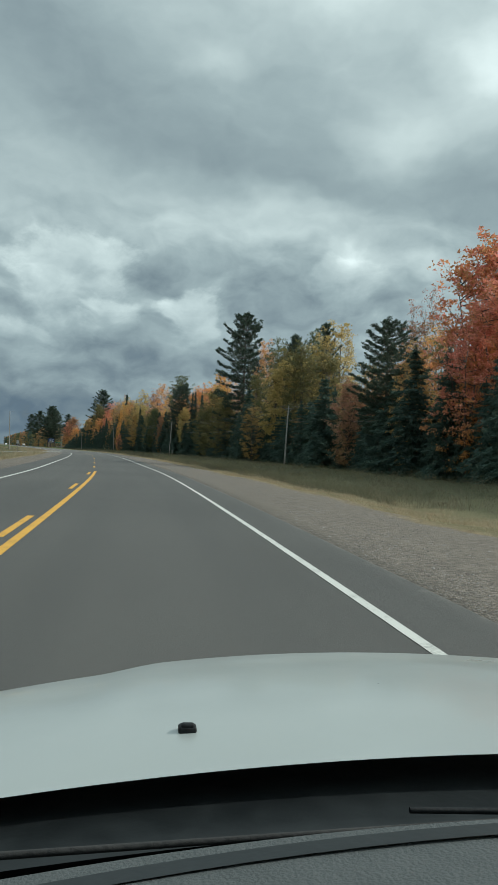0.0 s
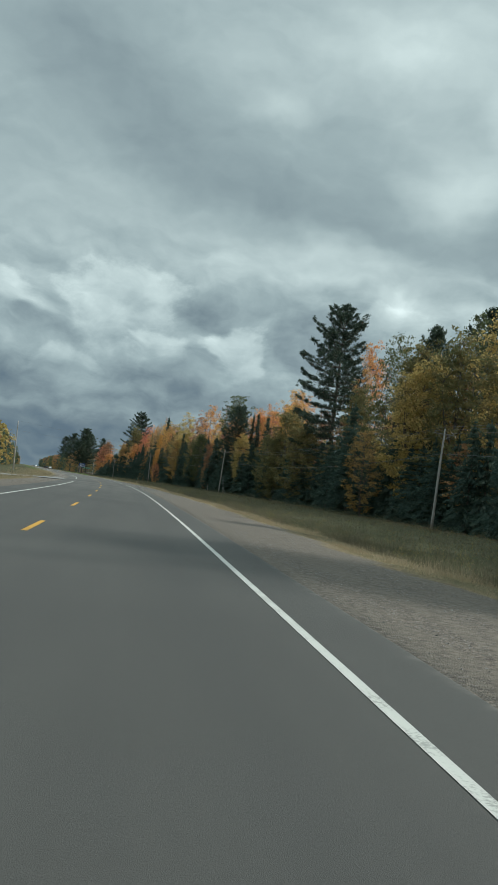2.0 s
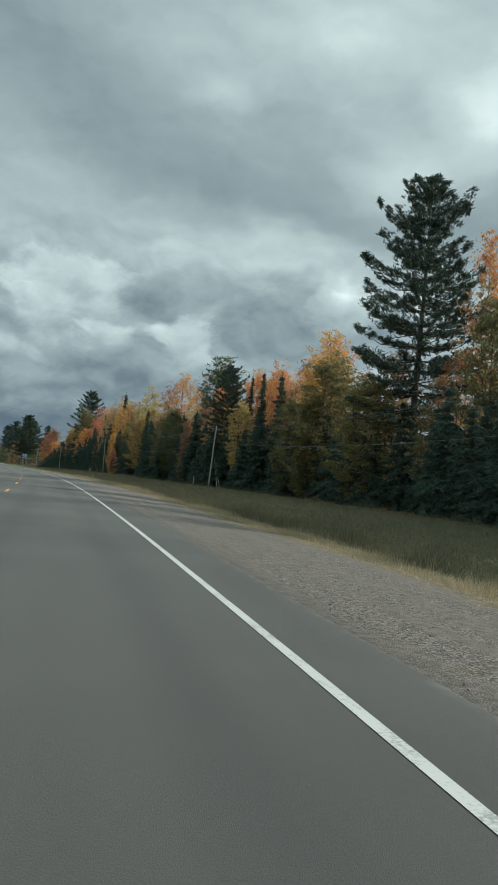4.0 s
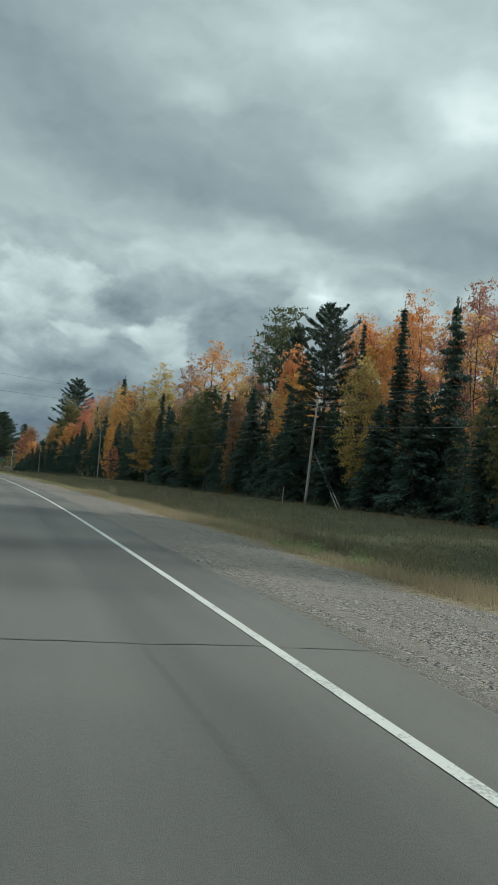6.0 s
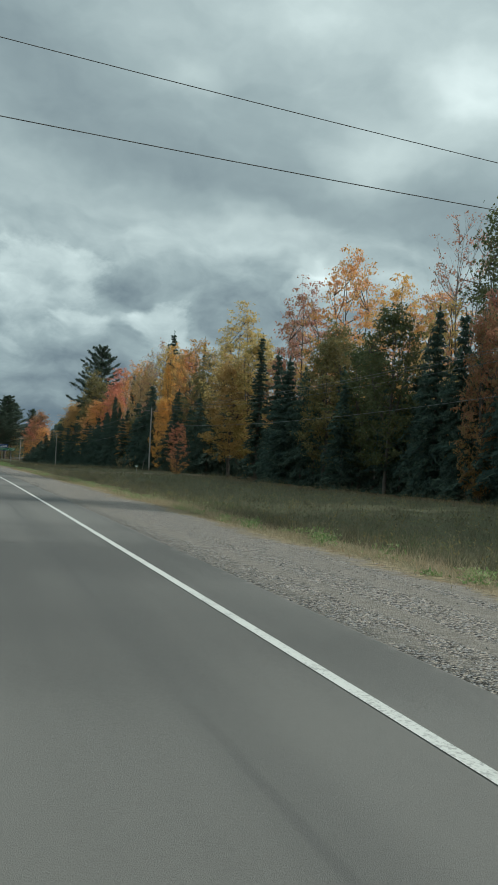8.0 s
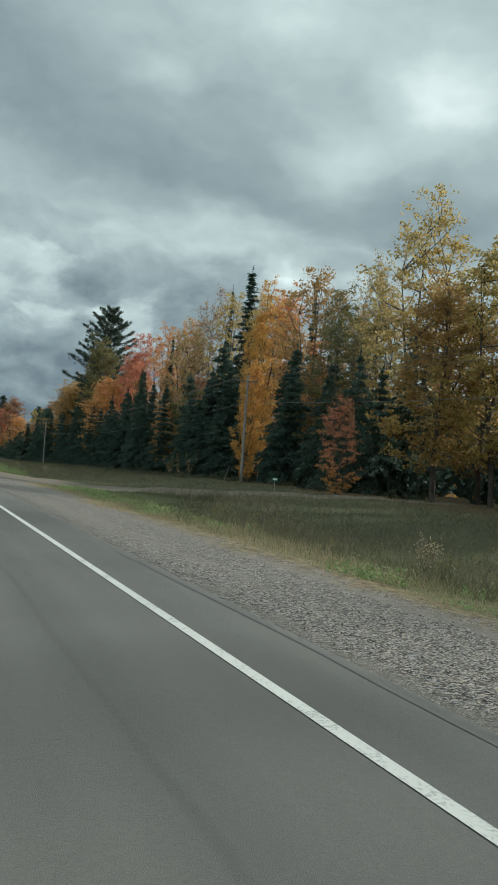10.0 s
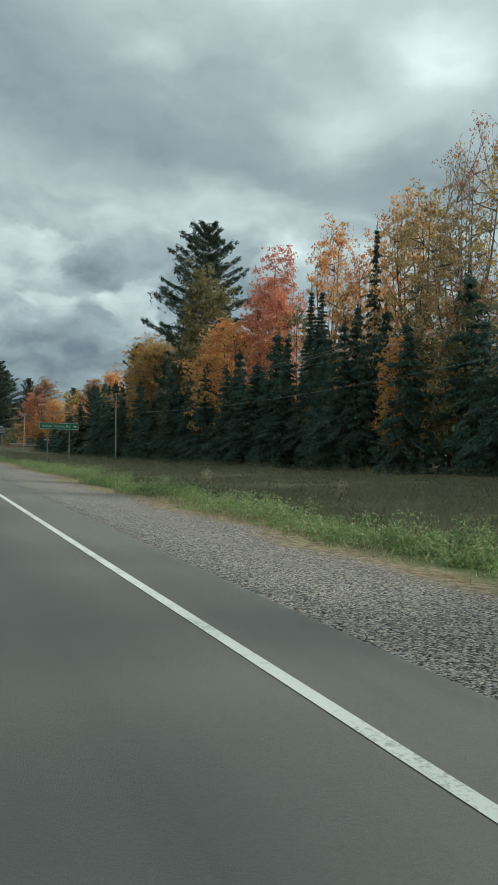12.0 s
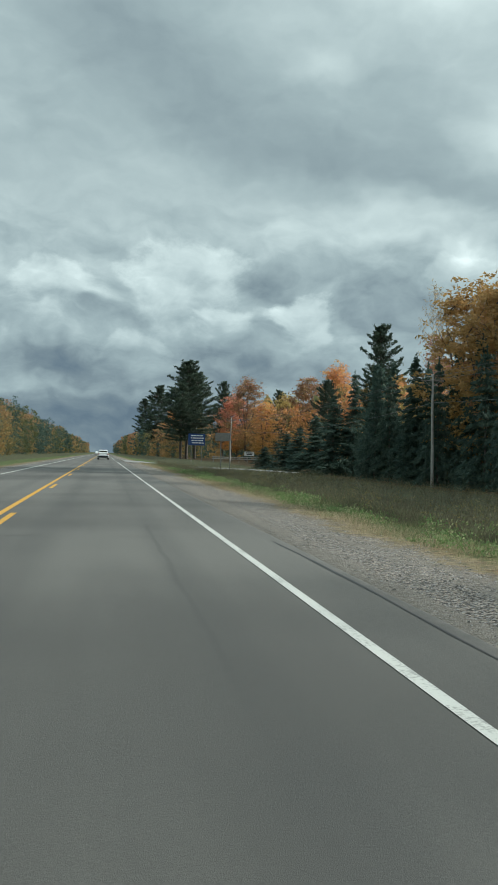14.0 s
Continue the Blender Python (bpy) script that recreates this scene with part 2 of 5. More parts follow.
SIGN_DARK = plain("sign_dark", (0.03, 0.03, 0.03), (0.05, 0.05, 0.05), 0.5, 3.0, relief=0)
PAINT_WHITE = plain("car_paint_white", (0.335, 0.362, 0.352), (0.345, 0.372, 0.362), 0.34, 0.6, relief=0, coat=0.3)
PAINT_BRIGHT = plain("car_paint_bright_white", (0.76, 0.78, 0.78), (0.80, 0.82, 0.82), 0.3, 0.6, relief=0, coat=0.3)
PAINT_DARK = plain("car_paint_dark", (0.03, 0.033, 0.036), (0.04, 0.042, 0.046), 0.2, 0.6, relief=0, coat=0.8)
PAINT_GREY = plain("car_paint_grey", (0.10, 0.105, 0.11), (0.12, 0.125, 0.13), 0.22, 0.6, 0.3, 0, 0.8)
GLASS_DARK = plain("car_glass_dark", (0.012, 0.014, 0.016), (0.02, 0.022, 0.024), 0.05, 1.0, relief=0, coat=0.5)
RUBBER = plain("rubber", (0.018, 0.018, 0.018), (0.035, 0.034, 0.033), 0.85, 12.0, relief=0.2)
PLASTIC = plain("black_plastic", (0.010, 0.011, 0.012), (0.018, 0.019, 0.020), 0.5, 20.0, relief=0.1, gloss=0.15)
COWL = plain("cowl_plastic", (0.011, 0.013, 0.014), (0.020, 0.023, 0.024), 0.35, 3.0, relief=0.05, gloss=0.25)
DASH = plain("dash_vinyl", (0.070, 0.078, 0.079), (0.082, 0.090, 0.091), 0.7, 30.0, relief=0.3, gloss=0.3)
RIM = plain("rim_alloy", (0.42, 0.43, 0.44), (0.5, 0.5, 0.5), 0.3, 6.0, 0.9, 0)
LAMP_RED = plain("tail_lamp_red", (0.30, 0.015, 0.012), (0.36, 0.02, 0.015), 0.2, 6.0, relief=0, coat=0.5)
LAMP_CLEAR = plain("headlamp_clear", (0.55, 0.57, 0.58), (0.65, 0.67, 0.68), 0.1, 6.0, relief=0, coat=0.8)
STONE = leafy("gravel_stone", (0.14, 0.130, 0.122), (0.22, 0.205, 0.19), (0.30, 0.285, 0.27), 0.0)
TAR = plain("tar_seal", (0.022, 0.022, 0.022), (0.035, 0.034, 0.033), 0.6, 6.0, relief=0.1)
SEAM = plain("dark_joint", (0.088, 0.086, 0.081), (0.112, 0.109, 0.102), 0.75, 2.0, relief=0.1)
SIDE_ASPHALT = plain("pale_asphalt", (0.22, 0.22, 0.215), (0.29, 0.285, 0.275), 0.9, 0.7, relief=0.4)

# line paint, worn
def line_paint(name, col):
    mat, g, bsdf = material(name)
    co = g.n("ShaderNodeTexCoord").outputs["Object"]
    wear = g.step(g.m("ADD", g.m("MULTIPLY", g.noise(co, 2.2, 5), 0.45), g.m("MULTIPLY", g.noise(co, 45, 4), 0.55)), 0.36, 0.50)
    g.put(bsdf.inputs["Base Color"], g.mix(wear, tuple(c * 0.55 + 0.02 for c in col), col))
    bsdf.inputs["Roughness"].default_value = 0.7
    bump(g, bsdf, g.noise(co, 120, 3), 0.3, 0.004)
    return mat


LINE_WHITE, LINE_YELLOW = line_paint("line_white", (0.56, 0.56, 0.52)), line_paint("line_yellow", (0.62, 0.33, 0.035))

# asphalt: u runs across the road from the edge line, v along it, in metres
ASPHALT, g, bsdf = material("asphalt")
su, sv, _ = g.split(g.uv("lane"))
along = g.xyz(g.m("MULTIPLY", su, 0.5), g.m("MULTIPLY", sv, 0.045), 0.0)
blotch = g.noise(along, 1.0, 5, 0.6)
# soft bands across the lanes: tree shadows imitated in the asphalt's tone
cross = g.noise(g.xyz(g.m("MULTIPLY", su, 0.07), g.m("MULTIPLY", sv, 0.13), 4.0), 1.0, 3, 0.5)
cross = g.m("ADD", 0.5, g.m("MULTIPLY", g.m("SUBTRACT", cross, 0.5), g.step(sv, 60.0, 220.0, 0.45, 1.0)))
co = g.n("ShaderNodeTexCoord").outputs["Object"]
grit, speck = g.noise(co, 70.0, 3, 0.7), g.noise(co, 260.0, 2, 0.7)
tone = g.m("ADD", g.m("MULTIPLY", blotch, 0.30), g.m("ADD", g.m("MULTIPLY", cross, 0.55), g.m("MULTIPLY", grit, 0.15)))
col = g.mix(g.step(tone, 0.40, 0.59), (0.076, 0.073, 0.067), (0.140, 0.134, 0.121))
seam = g.m("ABSOLUTE", g.m("ADD", su, g.m("ADD", 0.98, g.m("MULTIPLY", g.noise(co, 0.7, 3), 0.12))))
seam = g.m("MULTIPLY", g.step(seam, 0.05, 0.012), g.m("MULTIPLY", g.step(g.noise(co, 0.12, 3), 0.42, 0.60), g.step(sv, 160.0, 175.0)))
col = g.mix(g.m("MULTIPLY", seam, 0.3), col, (0.045, 0.044, 0.042))
wheel = g.m("ABSOLUTE", g.m("SUBTRACT", g.m("ABSOLUTE", g.m("SUBTRACT", g.m("PINGPONG", su, 3.65), 1.82)), 0.88))
# cloud shade over the first stretch, put into the asphalt's colour
col = g.mix(g.step(sv, 200.0, 100.0, 0.0, 0.66), col, (0.047, 0.046, 0.044))
col = g.mix(g.m("MULTIPLY", g.step(wheel, 0.40, 0.05), 0.30), col, (0.054, 0.053, 0.051))
col = g.mix(g.m("MULTIPLY", g.step(speck, 0.60, 0.75), 0.5), col, (0.22, 0.21, 0.20))
col = g.mix(g.step(g.m("ADD", su, g.m("MULTIPLY", g.noise(co, 3.0, 5), 0.5)), 1.0, 1.35), col, (0.17, 0.155, 0.14))
g.put(bsdf.inputs["Base Color"], col)
bsdf.inputs["Roughness"].default_value = 0.82
bump(g, bsdf, g.m("ADD", grit, speck), 0.5, 0.006)

# ground: gravel shoulder, dry fringe, green verge, weeds, forest floor, by distance from the edge line
GROUND, g, bsdf = material("verge_ground")
su, sv, _ = g.split(g.uv("lane"))
co = g.n("ShaderNodeTexCoord").outputs["Object"]
wob, mid_n, fine_n, peb = g.noise(co, 0.25, 4), g.noise(co, 1.4, 5, 0.6), g.noise(co, 9.0, 5, 0.65), g.noise(co, 38.0, 3, 0.7)
uu = g.m("ADD", g.m("MAXIMUM", su, g.m("SUBTRACT", -6.6, su)), g.m("ADD", g.m("MULTIPLY", g.m("SUBTRACT", wob, 0.5), 2.2), g.m("MULTIPLY", g.m("SUBTRACT", mid_n, 0.5), 1.6)))
uu = g.m("SUBTRACT", uu, g.m("MINIMUM", 1.1, g.m("MAXIMUM", -1.3, g.m("SUBTRACT", 1.1, g.m("MULTIPLY", sv, 0.0052)))))
grain_n, clod_n = g.noise(co, 60.0, 3, 0.7), g.noise(co, 7.0, 4, 0.65)
gravel = g.mix(g.step(g.m("ADD", g.m("MULTIPLY", grain_n, 0.5), g.m("MULTIPLY", clod_n, 0.5)), 0.36, 0.64), (0.150, 0.133, 0.114), (0.265, 0.237, 0.204))
pebble = g.t.nodes.new("ShaderNodeTexVoronoi")
g.put(pebble.inputs["Vector"], co)
pebble.inputs["Scale"].default_value = 48.0
shade, tint, _ = g.split(pebble.outputs["Color"])
stone = g.mix(g.step(tint, 0.3, 0.7), (0.185, 0.180, 0.175), (0.235, 0.200, 0.165))
# random tone per pebble; shade in the gaps between them is painted in
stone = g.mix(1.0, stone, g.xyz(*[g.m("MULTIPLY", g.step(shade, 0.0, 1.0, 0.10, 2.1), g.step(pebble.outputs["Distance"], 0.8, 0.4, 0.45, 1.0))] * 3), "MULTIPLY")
rut = g.m("ADD", g.m("MULTIPLY", g.noise(g.xyz(g.m("MULTIPLY", su, 1.5), g.m("MULTIPLY", sv, 0.035), 2.0), 1.0, 4, 0.6), 0.7), g.m("MULTIPLY", mid_n, 0.3))
loose = g.m("MULTIPLY", g.step(rut, 0.55, 0.47, 0.25, 1.0), g.step(clod_n, 0.34, 0.54, 0.55, 1.0))
loose = g.m("MULTIPLY", loose, g.step(sv, 60.0, 140.0, 0.85, 1.0))
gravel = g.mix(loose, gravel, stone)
# first stretch: browner gravel, its colour also darkened for cloud shade
gravel = g.mix(g.step(sv, 205.0, 105.0, 0.0, 0.48), gravel, g.mix(g.step(clod_n, 0.36, 0.64), (0.078, 0.062, 0.049), (0.165, 0.134, 0.107)))
straw = g.mix(g.step(clod_n, 0.36, 0.64), (0.105, 0.088, 0.052), (0.30, 0.235, 0.14))
straw = g.mix(g.m("MULTIPLY", g.step(g.noise(co, 2.6, 4, 0.65), 0.50, 0.64), 0.8), straw, g.mix(g.step(clod_n, 0.36, 0.64), (0.085, 0.052, 0.030), (0.21, 0.125, 0.066)))
tuft_n = g.noise(co, 16.0, 4, 0.7)
green = g.mix(g.step(tuft_n, 0.32, 0.68), (0.045, 0.065, 0.022), (0.13, 0.155, 0.055))
green = g.mix(g.step(sv, 380.0, 300.0), green, g.mix(g.step(tuft_n, 0.32, 0.68), (0.075, 0.072, 0.036), (0.19, 0.165, 0.09)))
brown = g.mix(g.step(tuft_n, 0.32, 0.68), (0.038, 0.040, 0.022), (0.12, 0.108, 0.060))
brown = g.mix(g.m("MULTIPLY", g.step(mid_n, 0.42, 0.62), 0.6), brown, g.mix(g.step(tuft_n, 0.32, 0.68), (0.036, 0.048, 0.020), (0.095, 0.115, 0.048)))
litter = g.mix(g.step(fine_n, 0.3, 0.7), (0.05, 0.035, 0.02), (0.13, 0.085, 0.04))
ragged = g.m("ADD", uu, g.m("MULTIPLY", g.m("SUBTRACT", tuft_n, 0.5), 2.2))
col = g.mix(g.step(ragged, 3.8, 4.5), gravel, straw)
col = g.mix(g.step(ragged, 4.4, 5.5), col, green)
col = g.mix(g.step(uu, 8.0, 11.0), col, brown)
col = g.mix(g.step(uu, 27.0, 31.0), col, litter)
# a sandy drive crosses the verge, flared at its mouth
signed = g.m("SUBTRACT", g.m("SUBTRACT", sv, 367.0), g.m("MULTIPLY", su, 0.12))
half = g.m("ADD", 2.7, g.m("MULTIPLY", 11.5, g.m("POWER", 2.718, g.m("DIVIDE", g.m("SUBTRACT", 1.0, su), g.step(signed, -2.0, 2.0, 3.4, 8.5)))))
away = g.m("ABSOLUTE", signed)
inside = g.step(g.m("ADD", g.m("SUBTRACT", half, away), g.m("MULTIPLY", g.m("SUBTRACT", mid_n, 0.5), 4.0)), -0.4, 0.7)
reach = g.step(g.m("ABSOLUTE", g.m("SUBTRACT", sv, 368.5)), 4.0, 9.5, 0.85, 2.6)
inside = g.m("MULTIPLY", inside, g.m("MULTIPLY", g.step(g.m("SUBTRACT", su, reach), 0.0, 1.3), g.step(su, 60.0, 50.0)))
sand = g.mix(g.step(g.m("ADD", g.m("MULTIPLY", peb, 0.5), g.m("MULTIPLY", fine_n, 0.5)), 0.35, 0.65), (0.135, 0.112, 0.088), (0.235, 0.195, 0.152))
col = g.mix(inside, col, sand)
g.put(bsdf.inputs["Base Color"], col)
bsdf.inputs["Roughness"].default_value = 0.95
bsdf.inputs["Specular IOR Level"].default_value = 0.2
bump(g, bsdf, g.m("SUBTRACT", g.m("ADD", g.m("MULTIPLY", tuft_n, 0.8), g.m("MULTIPLY", grain_n, 0.5)), g.m("MULTIPLY", pebble.outputs["Distance"], 1.1)), 0.6, 0.02)


# ---- plan: the road's run ----
SPEED = 31.8035
KNOT_S = np.array([0, 2, 4, 6, 8, 10, 12, 14]) * SPEED
KNOT_H = np.array([10.086, 7.806, 5.722, 3.772, 1.411, 0.391, -0.198, 0.0])   # heading, degrees right of +y
RUN = np.arange(-900.0, 4200.0, 2.0)
_h = np.radians(np.interp(RUN, KNOT_S, KNOT_H))
_x = np.concatenate([[0], np.cumsum(2.0 * np.sin((_h[1:] + _h[:-1]) / 2))])
_y = np.concatenate([[0], np.cumsum(2.0 * np.cos((_h[1:] + _h[:-1]) / 2))])
_x, _y = _x - np.interp(0, RUN, _x), _y - np.interp(0, RUN, _y)
_e = np.interp(RUN, np.array([0, 32, 46, 58, 73, 95, 110, 175, 223, 261, 328, 382, 445]), np.array([2.01, 2.07, 2.03, 1.80, 1.67, 1.67, 1.71, 2.11, 2.32, 2.23, 2.09, 1.92, 1.81]))
_e = np.convolve(np.pad(_e, 4, mode="edge"), np.ones(9) / 9, mode="valid")
# height of the land beside the road, along the run
LAND_S = np.array([0, 150, 273, 325, 397, 437, 478, 518, 569, 650, 910])
LAND_Z = np.array([-0.5, -0.5, -0.12, -0.2, 0.2, -0.5, -1.0, -1.4, -1.3, -0.6, -0.2])


def edge(s):
    return np.interp(s, RUN, _e)


def at(s, lat, z=0.0):
    """World place of a spot s metres along the run and lat metres to the right of the driven line."""
    h = np.interp(s, RUN, _h)
    return np.stack(np.broadcast_arrays(np.interp(s, RUN, _x) + lat * np.cos(h), np.interp(s, RUN, _y) - lat * np.sin(h), z), -1)


def heading(s):
    return math.degrees(float(np.interp(s, RUN, _h)))


def land(s, u):
    """Height of the ground u metres right of the right edge line (the left side mirrors it)."""
    u = np.asarray(u, float)
    far = np.interp(s, LAND_S, LAND_Z)
    right = np.interp(u, [0.5, 1.0, 4.0, 7.0, 12.0, 20.0], [0.0, -0.004, -0.12, -0.42, -0.65, -0.5])
    blend = np.clip((u - 8) / 20, 0, 1)
    right = right * (1 - blend) + far * blend
    v = -7.0 - u
    left = np.interp(v, [0.5, 1.0, 4.0, 8.0, 14.0, 30.0], [0, -0.035, -0.10, -0.3, -0.35, 0.0])
    return np.where(u > -3.5, right, left) - np.where((u > -8.0) & (u < 0.75), 0.06, 0.0)


def mesh_of(name, verts, faces, mat, smooth=False):
    me = bpy.data.meshes.new(name)
    me.from_pydata([tuple(v) for v in verts], [], [tuple(f) for f in faces])
    me.materials.append(mat)
    if smooth:
        me.polygons.foreach_set("use_smooth", [True] * len(me.polygons))
    me.update()
    return me


def polys(name, verts, size, mat):
    """A mesh of loose faces of `size` corners each, from an array of corners; fast."""
    verts = np.asarray(verts, np.float32).reshape(-1, 3)
    n = len(verts) // size
    me = bpy.data.meshes.new(name)
    me.vertices.add(len(verts)), me.loops.add(len(verts)), me.polygons.add(n)
    me.vertices.foreach_set("co", verts.ravel())
    me.loops.foreach_set("vertex_index", np.arange(len(verts), dtype=np.int32))
    me.polygons.foreach_set("loop_start", np.arange(0, len(verts), size, dtype=np.int32))
    me.materials.append(mat)
    me.update(calc_edges=True)
    return me


def part(name, me, parent=None, label=""):
    """Links a mesh, or a bmesh that is then freed, as one object under its thing."""
    ob = new(name, me)
    ob.parent = parent
    return tagged(ob, label)


def sheet(name, ss, us, z_of, mat):
    """A strip laid along the run, with its place on the road as UV."""
    ss, us = np.asarray(ss, float), np.asarray(us, float)
    S, U = np.meshgrid(ss, us, indexing="ij")
    co = at(S, U + edge(S), z_of(S, U)).reshape(-1, 3)
    nu = len(us)
    i = (np.arange(len(ss) - 1)[:, None] * nu + np.arange(nu - 1)[None]).ravel()
    me = mesh_of(name, co, np.stack([i, i + 1, i + nu + 1, i + nu], -1).tolist(), mat, True)
    uv = me.uv_layers.new(name="lane")
    idx = np.empty(len(me.loops), np.int32)
    me.loops.foreach_get("vertex_index", idx)
    uv.data.foreach_set("uv", np.stack([U.ravel()[idx], S.ravel()[idx]], -1).astype(np.float32).ravel())
    return me


# ---- ground, road, lines ----
rng = np.random.default_rng(7)
run_s = np.concatenate([np.arange(-800, -40, 40), np.arange(-40, 640, 2.5), np.arange(640, 1200, 20), np.arange(1200, 4100, 150)])
run_u = np.concatenate([[-1100, -600, -300, -150, -90, -60, -45], np.arange(-38, -8, 2.5), [-8.0, -7.4, -3.5, 0.3, 0.72],
                        np.arange(0.8, 8, 0.6), np.arange(8, 40, 2.0), [45, 60, 90, 150, 300, 700, 1500, 2600]])


def lumps(S, U):
    z = land(S, U)
    rough = np.clip((np.maximum(U, -8.2 - U) - 1.0) / 6, 0, 1)
    return z + rough * 0.05 * (np.sin(S * 0.9 + U * 1.3) + np.sin(S * 0.37 - U * 0.8 + 1.0))


tagged(part("ground", sheet("ground", run_s, run_u, lumps, GROUND)),
       "gravel shoulder, dry grass verge and weedy ditch beside highway", "ground", kind="structure")
road_s = np.concatenate([np.arange(-400, -20, 20), np.arange(-20, 700, 2.0), np.arange(700, 4000, 40)])
road_u = [-8.3, -8.05, -7.0, -5.3, -3.6, -1.8, 0.0, 0.55, 0.85, 1.0]
road = tagged(part("road", sheet("road", road_s, road_u, lambda S, U: 0.012 - 0.015 * np.abs(U + 3.5) * 0.1
                   - np.where((U > 0.95) | (U < -8.2), 0.04, 0.0) + 0 * S, ASPHALT)),
              "two-lane grey asphalt highway with worn wheel tracks", "road", kind="structure")


def line(name, spans, u, width, mat, label):
    """Painted line: 4 mm proud of the asphalt."""
    verts, faces = [], []
    for a, b in spans:
        ss = np.linspace(a, b, max(2, int((b - a) / 2) + 1))
        k = len(verts)
        for s in ss:
            for du in (-width / 2, width / 2):
                verts.append(at(s, edge(s) + u + du, 0.0165 - 0.0015 * abs(u + 3.5)))
        faces += [(k + 2 * i, k + 2 * i + 1, k + 2 * i + 3, k + 2 * i + 2) for i in range(len(ss) - 1)]
    return part(name, mesh_of(name, verts, faces, mat), road, label)


line("edge_line", [(-300, 563), (590, 2500)], 0.0, 0.097, LINE_WHITE, "white edge line")
line("edge_line", [(-300, 158)], -6.68, 0.125, LINE_WHITE, "white edge line")
line("edge_line", [(187, 2500)], -7.0, 0.125, LINE_WHITE, "white edge line")
line("centre_line", [(-300, 44.5)], -3.54, 0.13, LINE_YELLOW, "solid yellow no-passing line")
line("centre_line", [(400, 2500)], -3.79, 0.13, LINE_YELLOW, "solid yellow no-passing line")
for s0 in [11.6 + 13.7 * k for k in range(-4, 28)] + [17.0 + 15.24 * k for k in range(25, 70)]:
    line("centre_dash", [(s0, s0 + 3.6)], -3.79 if s0 < 45 else (-3.54 if s0 > 395 else -3.66), 0.12, LINE_YELLOW, "")

# cracks across the lane, and the joints that run along it
def crack(s0, lo, hi, width=0.010, mat=TAR):
    us = np.linspace(lo, hi, 26)
    wander, half = np.cumsum(rng.normal(0, 0.018, 26)), width * rng.uniform(0.3, 1.2, 26)
    verts = [at(s0 + w + sgn * q, edge(s0) + u, 0.0155 - 0.0015 * abs(u + 3.5)) for u, w, q in zip(us, wander, half) for sgn in (-1, 1)]
    part("tar_crack", mesh_of("tar_crack", verts, [(2 * i, 2 * i + 1, 2 * i + 3, 2 * i + 2) for i in range(25)], mat), road)


def joint(s0, s1, u0, width, mat):
    ss = np.arange(s0, s1, 0.8)
    n = len(ss)
    wander = np.convolve(rng.normal(0, 0.05, n + 6), np.ones(7) / 7, mode="valid")
    half = width * rng.uniform(0.25, 1.1, n)
    verts = [at(s, edge(s) + u0 + w + sgn * q, 0.0155 - 0.0015 * abs(u0 + 3.5)) for s, w, q in zip(ss, wander, half) for sgn in (-1, 1)]
    part("lane_joint", mesh_of("lane_joint", verts, [(2 * i, 2 * i + 1, 2 * i + 3, 2 * i + 2) for i in range(n - 1)], mat), road)


for s0, lo, hi in [(46.3, -0.3, 0.95), (79, -3.4, 0.9), (127, -7.6, 0.95), (156, -3.0, 0.2), (184.5, -2.5, 0.95), (197.2, -3.4, 0.9), (231, -7.6, 0.95), (248.7, -3.2, 0.95), (267.1, -3.4, 0.98),
                   (292, -2.2, 0.4), (316, -7.6, 0.95), (340.4, -3.3, -0.3), (344, -2.6, 0.6), (364, -1.4, 0.9), (394.4, -3.5, -0.6), (397, -2.8, 0.9), (405.4, -2.6, 0.6), (429, -3.6, -0.7), (439.7, -3.6, 0.72), (458, -7.6, 0.2), (478, -3.2, 0.9), (503, -7.6, 0.95)]:
    crack(s0, lo, hi)
joint(447, 457.5, 0.70, 0.022, TAR)
joint(435.0, 446.0, 0.82, 0.016, TAR)
joint(300, 330, 0.72, 0.02, SEAM)


def flare(name, mat, axis_s, skew, us, halves, dz, label, category):
    """A side road or drive that leaves the highway, flared at its mouth."""
    verts, faces = [], []
    fine_u = np.linspace(us[0], us[-1], 40)
    for u in fine_u:
        half, c = np.interp(u, us, halves), axis_s + skew * (u - us[0])
        for f in np.linspace(-1, 1, 9):
            s = c + f * half * (1 + 0.04 * math.sin(3 * u + f))
            verts.append(at(s, edge(s) + u, float(land(s, u)) + dz - 0.05 * abs(f) ** 3))
    for i in range(39):
        for j in range(8):
            a = i * 9 + j
            faces.append((a, a + 1, a + 10, a + 9))
    if us[-1] < us[0]:
        faces = [f[::-1] for f in faces]
    return tagged(part(name, mesh_of(name, verts, faces, mat, True)), label, category, kind="structure")


flare("side_road", SIDE_ASPHALT, 576.5, 0.0, [1.1, 4, 8, 14, 30, 140], [16, 12, 8, 6, 5, 5], 0.10, "pale asphalt side road joining the highway", "side road")
flare("left_drive", SIDE_ASPHALT, 172, 0.0, [-8.1, -11, -16, -60], [13, 9, 6, 5], 0.12, "pale side road joining the highway beyond the verge", "side road")


# ---- trees ----
def tube(bm, a, b, ra, rb, sides=6):
    """A tapered limb between two points."""
    a, b = Vector(a), Vector(b)
    q = (b - a).to_track_quat("Z", "Y").to_matrix()
    rings = []
    for c, r in ((a, ra), (b, rb)):
        rings.append([bm.verts.new(c + q @ Vector((r * math.cos(k * math.tau / sides), r * math.sin(k * math.tau / sides), 0))) for k in range(sides)])
    for k in range(sides):
        bm.faces.new((rings[0][k], rings[0][(k + 1) % sides], rings[1][(k + 1) % sides], rings[1][k]))


